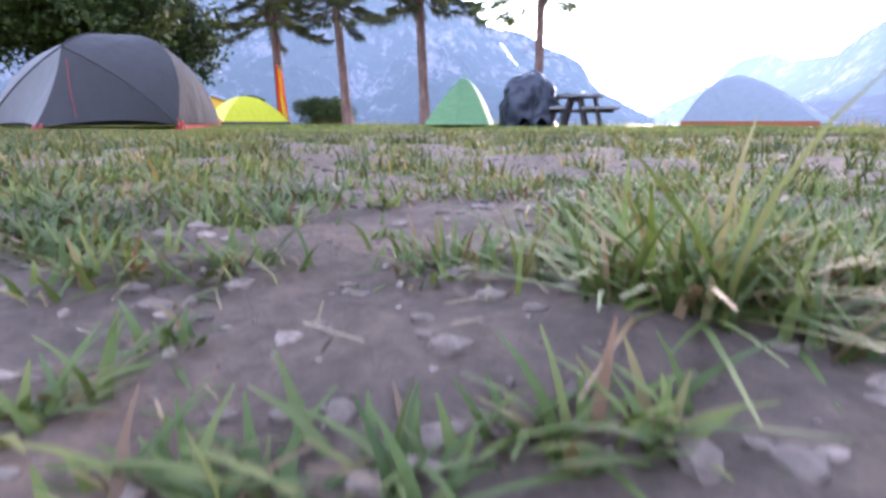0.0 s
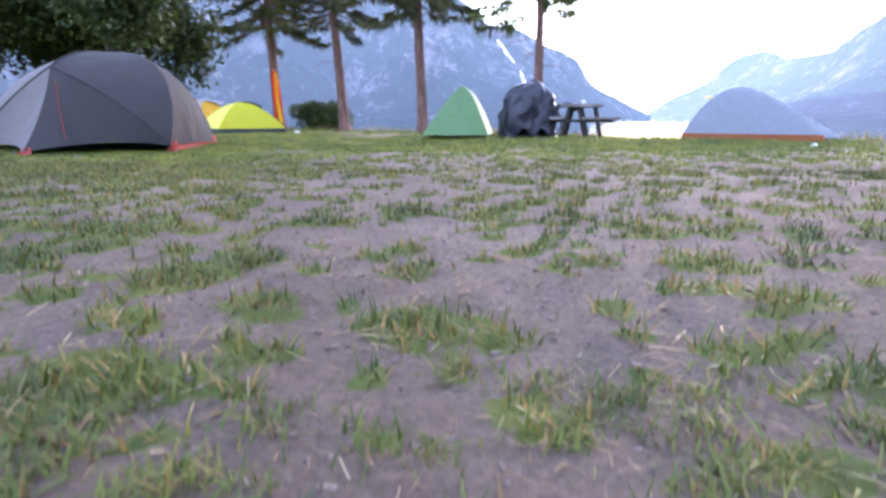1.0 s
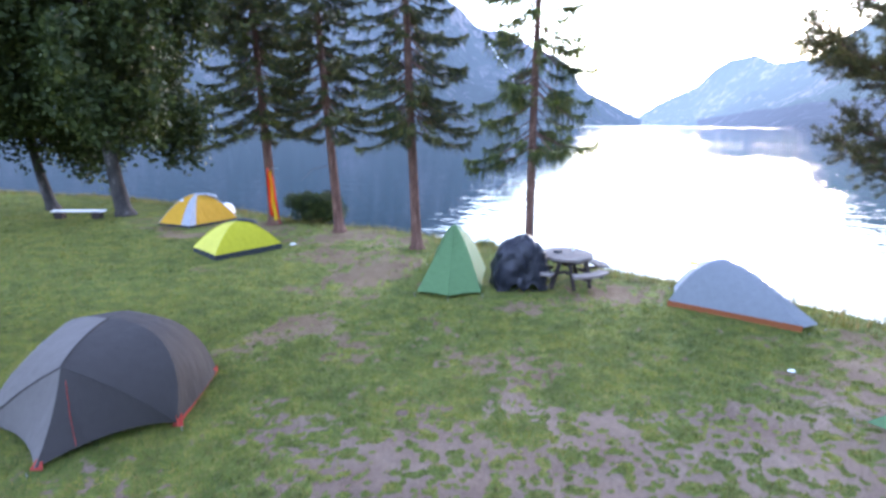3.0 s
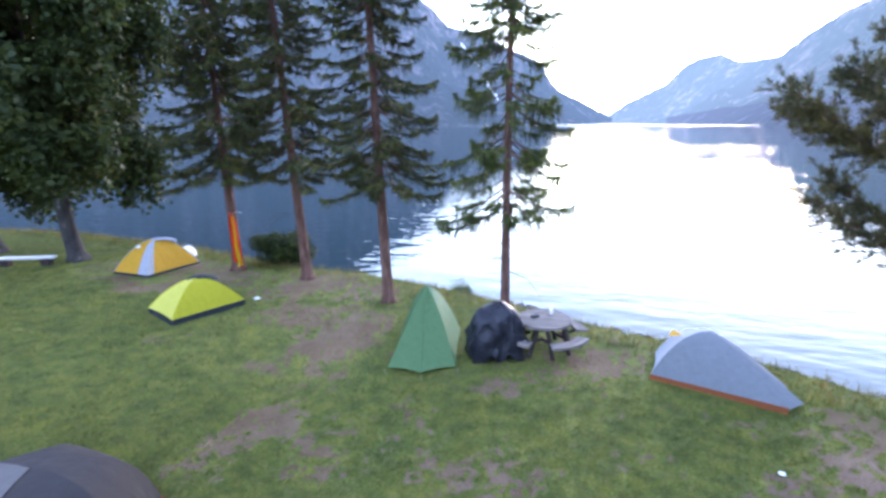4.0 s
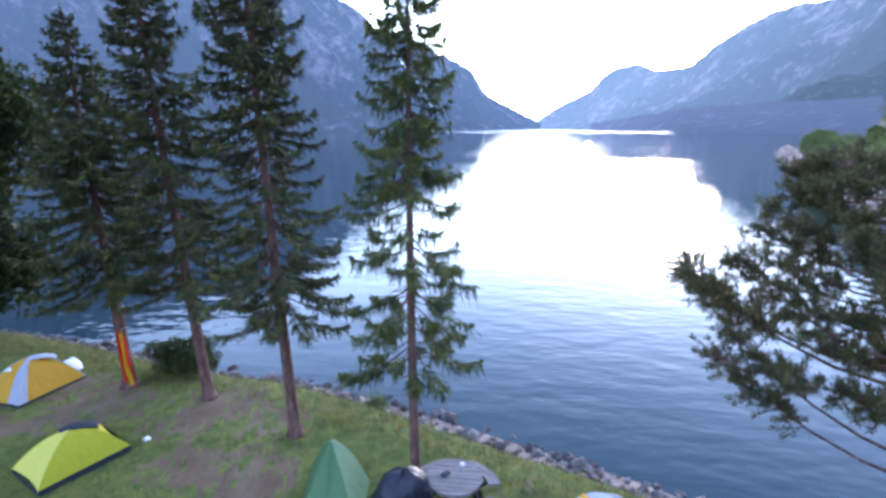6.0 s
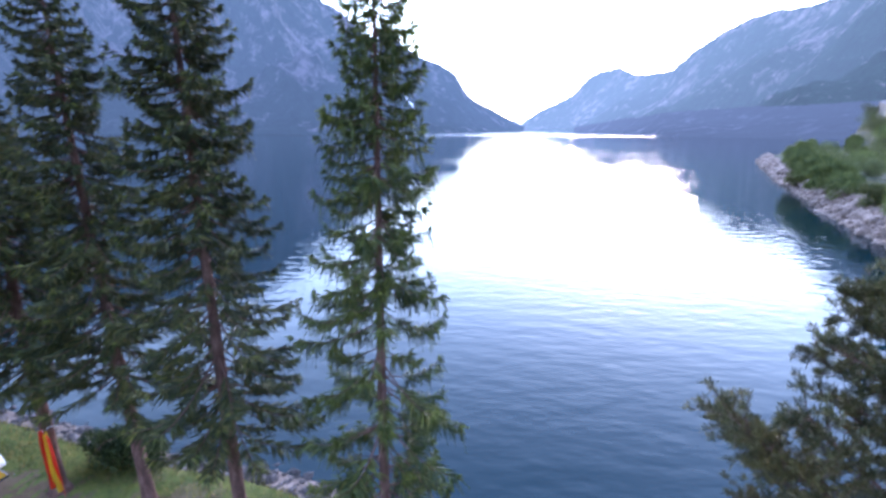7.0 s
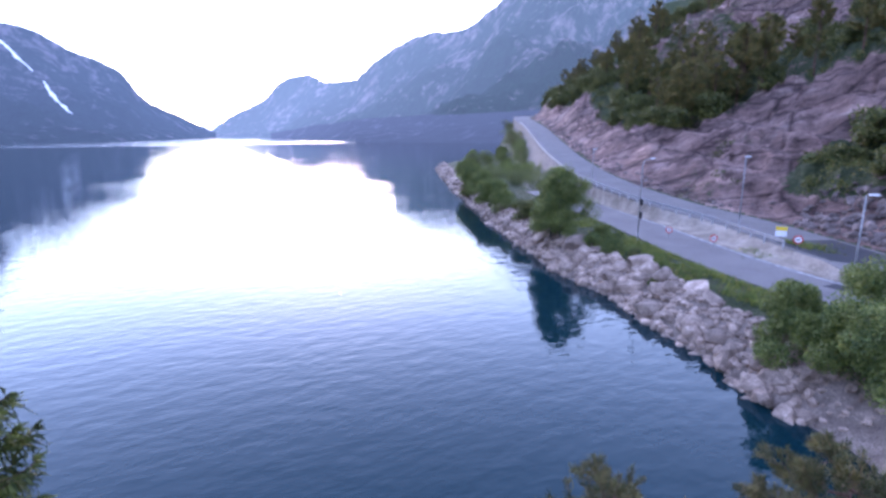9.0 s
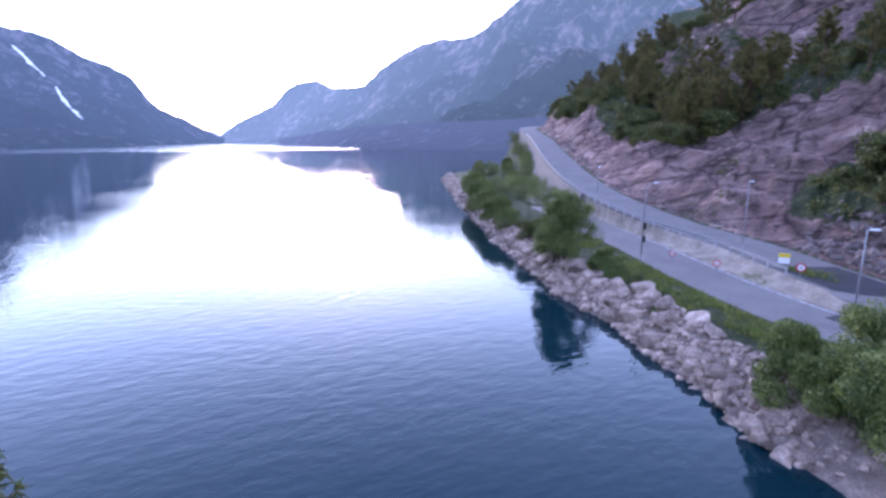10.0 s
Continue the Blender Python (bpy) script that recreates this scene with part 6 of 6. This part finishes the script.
# ---- stones along the water ----
def stone_mesh(seed, flat=0.65, mat=None):
    rs = rnd(seed)
    bm = bmesh.new()
    bmesh.ops.create_icosphere(bm, subdivisions=1, radius=1.0)
    ax = rs.uniform(0.75, 1.25, 3)
    cuts = unit(rs.normal(0, 1, (5, 3)))
    for v in bm.verts:
        c = np.array(v.co)
        for q in cuts:
            k = c @ q
            if k > 0.62:
                c = c - q * (k - 0.62)
        v.co = Vector(c * ax * (1, 1, flat))
    me = bpy.data.meshes.new("stone")
    bm.to_mesh(me)
    bm.free()
    me.materials.append(mat or M_ROCK)
    return me


STONES = [stone_mesh(500 + k, 0.55 + 0.08 * k) for k in range(7)]
DARK_STONES = [stone_mesh(520 + k, 0.5 + 0.08 * k, M_CAMP_ROCK) for k in range(7)]


def stones(name, label, count, seed, x0, x1, s0, s1, size, kinds=STONES):
    rs = rnd(seed)
    t = thing(name, pose(0, 0, 0), label, "rocks", kind="structure")
    pts = np.array([p for p in curve_of(SHORE, 0.25) if x0 < p[0] < x1])
    i = rs.randint(1, len(pts) - 1, count)
    d = unit(pts[i + 1] - pts[i - 1])
    P = pts[i] + np.stack([d[:, 1], -d[:, 0]], 1) * rs.uniform(s0, s1, count)[:, None]
    Z = land(P[:, 0], P[:, 1])[0]
    for k in range(count):
        x, y = P[k]
        r = size[0] + (size[1] - size[0]) * rs.rand() ** 2.2
        ob = new("stone", kinds[rs.randint(len(kinds))])
        ob.parent = t
        ob.matrix_basis = pose(x, y, Z[k] + r * 0.12, rs.normal(0, 12), rs.normal(0, 12), rs.uniform(0, 360)) @ Matrix.Diagonal((r, r * rs.uniform(0.7, 1.1), r, 1))
    return t


stones("shore_stones", "grey stones along the camp's water edge", 290, 601, -13, 12, -0.5, 1.5, (0.08, 0.42), DARK_STONES)
stones("riprap", "pale broken boulders along the lake road", 300, 602, 33, 66, -0.2, 4.3, (0.3, 1.3))


def boulder(x, y, r, seed, label):
    """A large broken block on the bank, with flat faces and chipped edges."""
    rs = rnd(seed)
    bm = bmesh.new()
    bmesh.ops.create_icosphere(bm, subdivisions=3, radius=1.0)
    ax = rs.uniform(0.8, 1.25, 3) * np.array([1.0, 1.0, 0.75])
    cuts = unit(rs.normal(0, 1, (9, 3)))
    depth = rs.uniform(0.5, 0.8, 9)
    for v in bm.verts:
        c = np.array(v.co)
        for q, d in zip(cuts, depth):
            k = c @ q
            if k > d:
                c = c - q * (k - d)
        c = c * (1 + 0.05 * noise.noise(Vector(c * 3.0)))
        v.co = Vector(c * ax * r)
    ob = part("boulder", bm, M_ROCK, None, "", False, pose(x, y, ground_z(x, y) + 0.25 * r, rs.normal(0, 8), rs.normal(0, 8), rs.uniform(0, 360)))
    return tagged(ob, label, "boulder", "large boulders on the bank")


for k, (x, y, r) in enumerate([(53.6, 37.6, 1.7), (52.0, 35.9, 1.0), (50.0, 28.8, 1.5), (48.3, 27.2, 1.15), (47.2, 25.4, 1.3), (45.3, 21.8, 1.0), (57.6, 45.3, 1.2), (43.6, 20.2, 0.9)]):
    boulder(x, y, r, 640 + k, "large pale broken boulder among smaller stones")


def joined_stones(name, label, count, seed, x0, x1, s0, s1, size, line=SHORE, mat=None):
    rs = rnd(seed)
    pts = np.array([p[:2] for p in curve_of(line, 0.4) if x0 < p[0] < x1])
    V, F, o = [], [], 0
    base = []
    for me in STONES:
        v = np.array([tuple(q.co) for q in me.vertices])
        base.append((v, np.array([tuple(p.vertices) for p in me.polygons])))
    i = rs.randint(1, len(pts) - 1, count)
    d = unit(pts[i + 1] - pts[i - 1])
    off = rs.uniform(s0, s1, count)
    P = pts[i] + np.stack([d[:, 1], -d[:, 0]], 1) * off[:, None]
    Z = land(P[:, 0], P[:, 1])[0]
    for k in range(count):
        v, f = base[rs.randint(len(base))]
        r = size[0] + (size[1] - size[0]) * rs.rand() ** 2
        a = rs.uniform(0, 6.28)
        c, s = math.cos(a), math.sin(a)
        w = np.stack([v[:, 0] * c - v[:, 1] * s, v[:, 0] * s + v[:, 1] * c, v[:, 2]], 1) * r + np.array([P[k, 0], P[k, 1], Z[k] + 0.1 * r])
        V.append(w)
        F.append(f + o)
        o += len(v)
    ob = new(name, mesh_of(name, np.concatenate(V), np.concatenate(F), mat or M_ROCK))
    return tagged(ob, label, "rocks", kind="stuff")


joined_stones("rubble", "broken pale stone rubble on the lake bank", 3000, 603, 32, 80, -0.4, 4.4, (0.10, 0.55))
joined_stones("far_rubble", "pale boulders on the far lake bank", 700, 604, 66, 160, -0.5, 3.5, (0.4, 1.3))
joined_stones("pebbles", "small pebbles on the shore", 2200, 605, -16, 12, -0.6, 1.6, (0.03, 0.14), mat=M_CAMP_ROCK)
joined_stones("roadside_rocks", "broken grey boulders below the cliff beside the road", 520, 606, 57.5, 73, 5.0, 10.5, (0.2, 0.95), ROAD, M_CLIFF)
joined_stones("fallen_rocks", "scattered fallen stones along the cliff foot", 260, 607, 70, 190, 4.6, 8.0, (0.15, 0.7), ROAD, M_CLIFF)


# ---- grass ----
def blades(x, y, h, w, rs, bend=0.6, seg=2, lie=0.35):
    """Grass blades at x, y: strips that bend over."""
    n = len(x)
    z = land(x, y)[0]
    near = smooth(9, 2, np.hypot(x, y - 2))
    z = z + near * ((fbm(x * 2.1, y * 2.1, 41, 4) - 0.5) * 0.05 + (fbm(x * 11, y * 11, 43, 4) - 0.5) * 0.026) - 0.004
    a = rs.uniform(0, 6.283, n)
    dirx, diry = np.cos(a), np.sin(a)
    lean = np.abs(rs.normal(0, lie, n))
    b = bend * rs.uniform(0.2, 1.0, n)
    V = []
    for k in range(seg + 1):
        f = k / seg
        out = h * (lean * f + b * f * f)
        zz = z + h * (f - 0.45 * b * f * f) * np.sqrt(np.maximum(0.15, 1 - np.minimum(lean, 0.95) ** 2))
        px_, py_ = x + dirx * out, y + diry * out
        ww = w * (1 - f ** 1.5) * 0.5 + 0.0004
        tw = rs.uniform(-0.4, 0.4, n) * f
        sx, sy = -np.sin(a + tw), np.cos(a + tw)
        V.append(np.stack([px_ - sx * ww, py_ - sy * ww, zz], 1))
        V.append(np.stack([px_ + sx * ww, py_ + sy * ww, zz], 1))
    V = np.stack(V, 1).reshape(-1, 3)
    o = np.arange(n)[:, None] * (2 * (seg + 1))
    F = np.concatenate([o + np.array([[2 * k, 2 * k + 1, 2 * k + 3, 2 * k + 2]]) for k in range(seg)])
    return V, F


def inland(x, y):
    return along(np.c_[SHORE_C, np.zeros(len(SHORE_C))], x, y)[0]


def sward(density, x0, x1, y0, y1, rs, keep):
    """Blades where grass stands: x, y and a height factor."""
    n = int(density * (x1 - x0) * (y1 - y0))
    x, y = rs.uniform(x0, x1, n), rs.uniform(y0, y1, n)
    ok = keep(x, y)
    x, y = x[ok], y[ok]
    c = grass_cover(x, y)
    ok = rs.rand(len(x)) < c ** 1.3
    hf = 0.55 + 0.6 * c + 0.5 * (fbm(x * 1.7, y * 1.7, 23, 2) - 0.5)
    return x[ok], y[ok], hf[ok]


def grass(name, label, x, y, h, w, rs, mat=None, **kw):
    v, f = blades(x, y, h, w, rs, **kw)
    ob = new(name, mesh_of(name, v, f, mat or M_GRASS))
    return tagged(ob, label, "grass", kind="stuff")


rg = rnd(700)
# tufts right in front of the first eye: x, y, spread, blades, height
FRONT = [(0.105, 0.225, 0.030, 160, 0.060), (0.145, 0.240, 0.032, 150, 0.050), (0.180, 0.265, 0.040, 170, 0.050), (0.23, 0.30, 0.05, 200, 0.047), (0.30, 0.42, 0.06, 180, 0.045), (0.14, 0.36, 0.05, 120, 0.04),
         (0.030, 0.128, 0.014, 40, 0.031), (-0.005, 0.113, 0.013, 44, 0.026), (-0.045, 0.112, 0.015, 50, 0.026), (-0.075, 0.112, 0.014, 30, 0.026), (0.055, 0.125, 0.011, 24, 0.030), (-0.13, 0.15, 0.018, 44, 0.030),
         (0.0, 0.315, 0.030, 110, 0.030), (-0.115, 0.20, 0.012, 20, 0.027), (0.08, 0.28, 0.03, 110, 0.037), (0.115, 0.20, 0.008, 5, 0.105), (0.15, 0.19, 0.012, 24, 0.07), (-0.17, 0.44, 0.05, 150, 0.033)]
for k in range(125):
    q = rg.uniform(0.26, 1.0)
    w = rg.uniform(-0.85, 0.85)
    FRONT.append((w * q, q, 0.03 * (0.5 + q), int(rg.uniform(30, 75)), rg.uniform(0.022, 0.036)) if abs(w + 0.1) > 0.3 or q > 0.45 else (w * q, q, 0.006, 5, 0.015))
bx, by, bh = [], [], []
for (tx, ty, sp, n, h) in FRONT:
    bx.append(tx + rg.normal(0, sp * 0.7, n))
    by.append(ty + rg.normal(0, sp * 0.55, n))
    bh.append(h * rg.uniform(0.45, 1.25, n))
bx, by, bh = np.concatenate(bx), np.concatenate(by), np.concatenate(bh)
ok = np.hypot(bx, by) > 0.095
bx, by, bh = bx[ok], by[ok], bh[ok]
grass("grass", "low green and straw-coloured grass tufts on bare soil", bx, by, bh, rg.uniform(0.0024, 0.0050, len(bx)), rg, M_GRASS_NEAR, seg=4, bend=0.9, lie=0.55)
x, y, hf = sward(4600, -5.5, 6.5, 0.4, 6.2, rg, lambda a, b: (np.hypot(a, b) > 0.62) & (rg.rand(len(b)) < smooth(6.2, 4.2, b)))
grass("grass", "short patchy grass tufts on trodden soil", x, y, rg.uniform(0.022, 0.058, len(x)) * hf, rg.uniform(0.0035, 0.007, len(x)), rg, M_GRASS_WORN, lie=0.6)
x, y, hf = sward(2900, -11, 9.0, 4.2, 13.0, rg, lambda a, b: (inland(a, b) > 1.2) & (rg.rand(len(b)) < smooth(4.2, 6.2, b) * smooth(13.0, 9.0, b)))
grass("grass", "patchy green grass between the tents", x, y, rg.uniform(0.02, 0.05, len(x)) * hf, rg.uniform(0.006, 0.011, len(x)), rg, lie=0.55)
x, y, hf = sward(560, -26, 9, 8.5, 30, rg, lambda a, b: (inland(a, b) > 1.5) & (rg.rand(len(b)) < smooth(8.5, 13.0, b + 0.6 * np.maximum(0, -a - 9))))
grass("grass", "lusher green grass near the water", x, y, rg.uniform(0.03, 0.08, len(x)) * hf, rg.uniform(0.011, 0.018, len(x)), rg, lie=0.5, seg=1)


def spread(cx, cy, per, wide, rs):
    return np.repeat(cx, per) + rs.normal(0, wide, len(cx) * per), np.repeat(cy, per) + rs.normal(0, wide, len(cx) * per)


# tall rough grass on the bank
cx, cy = rg.uniform(-26, 11, 60000), rg.uniform(9, 34, 60000)
s_in = inland(cx, cy)
ok = (s_in > 1.45) & (s_in < 3.4) & (rg.rand(60000) < 0.55 * (0.4 + 1.2 * fbm(cx * 0.6, cy * 0.6, 33, 2)))
x, y = spread(cx[ok], cy[ok], 3, 0.05, rg)
grass("grass", "tall rough grass on the edge of the bank", x, y, rg.uniform(0.10, 0.34, len(x)), rg.uniform(0.010, 0.017, len(x)), rg, M_GRASS_TALL, lie=0.4, seg=3)
# verge beside the lake road
cx, cy = rg.uniform(34, 75, 60000), rg.uniform(6, 60, 60000)
s_in = inland(cx, cy)
dl = along(LOW_C, cx, cy)[0]
ok = (s_in > 3.9) & (dl < -3.7) & (dl > -8) & (fbm(cx * 0.45, cy * 0.45, 29, 3) + 0.12 * rg.rand(60000) > 0.44)
x, y = spread(cx[ok], cy[ok], 4, 0.12, rg)
grass("grass", "tall yellow-green grass verge beside the lake road", x, y, rg.uniform(0.2, 0.6, len(x)), rg.uniform(0.03, 0.055, len(x)), rg, M_VERGE, lie=0.4)


# grass patch between the two lanes
cx, cy = 63.2 + rg.normal(0, 1.3, 500), 19.8 + rg.normal(0, 1.9, 500)
x, y = spread(cx, cy, 5, 0.15, rg)
grass("grass", "small green grass patch between the two lanes", x, y, rg.uniform(0.35, 0.7, len(x)), rg.uniform(0.05, 0.08, len(x)), rg, M_VERGE, lie=0.4)


# dry stalks and crumbs of soil on the trodden ground
n = 1500
sx, sy = rg.uniform(-1.2, 1.2, n), 0.15 + 1.6 * rg.rand(n) ** 1.1
a = rg.uniform(0, 6.283, n)
ln, wd = rg.uniform(0.012, 0.045, n) * (0.4 + sy), rg.uniform(0.0005, 0.0013, n) * (0.4 + sy)
sz = land(sx, sy)[0] + smooth(9, 2, np.hypot(sx, sy - 2)) * ((fbm(sx * 2.1, sy * 2.1, 41, 4) - 0.5) * 0.05 + (fbm(sx * 11, sy * 11, 43, 4) - 0.5) * 0.026) + 0.003
dx, dy = np.cos(a) * ln, np.sin(a) * ln
ox, oy = -np.sin(a) * wd, np.cos(a) * wd
up = rg.uniform(-0.002, 0.012, n)
V = np.stack([np.stack([sx - ox, sy - oy, sz], 1), np.stack([sx + ox, sy + oy, sz], 1), np.stack([sx + dx + ox, sy + dy + oy, sz + up], 1), np.stack([sx + dx - ox, sy + dy - oy, sz + up], 1)], 1).reshape(-1, 3)
M_STRAW = leafy("dry_stalks", [(0.0, (0.13, 0.085, 0.05)), (0.6, (0.21, 0.15, 0.09)), (1.0, (0.30, 0.23, 0.16))], 0.8, 0.1)
tagged(new("dry_stalks", mesh_of("dry_stalks", V, np.arange(n * 4).reshape(n, 4), M_STRAW)), "pale dry grass stalks lying on the soil", "straw", kind="stuff")

rc = rnd(720)
n = 4200
sx, sy = rc.normal(0, 0.7, n), 0.11 + 2.2 * rc.rand(n) ** 1.6
sz = land(sx, sy)[0] + smooth(9, 2, np.hypot(sx, sy - 2)) * ((fbm(sx * 2.1, sy * 2.1, 41, 4) - 0.5) * 0.05 + (fbm(sx * 11, sy * 11, 43, 4) - 0.5) * 0.026)
V, F, o = [], [], 0
for k in range(n):
    me = STONES[k % len(STONES)]
    v = np.array([tuple(q.co) for q in me.vertices]) * (0.0012 + 0.0085 * rc.rand() ** 3)
    V.append(v + np.array([sx[k], sy[k], sz[k]]))
    F.append(np.array([tuple(p.vertices) for p in me.polygons]) + o)
    o += len(v)
M_CLOD = surface("soil_crumbs", [(0.3, (0.105, 0.072, 0.055)), (0.6, (0.16, 0.112, 0.088)), (0.8, (0.205, 0.152, 0.12))], 40.0, 300.0, 0.95, 0.4, 0.001, vary=0.4)
tagged(new("soil_crumbs", mesh_of("soil_crumbs", np.concatenate(V), np.concatenate(F), M_CLOD)), "small clods and grit on the trodden soil", "soil", kind="stuff")
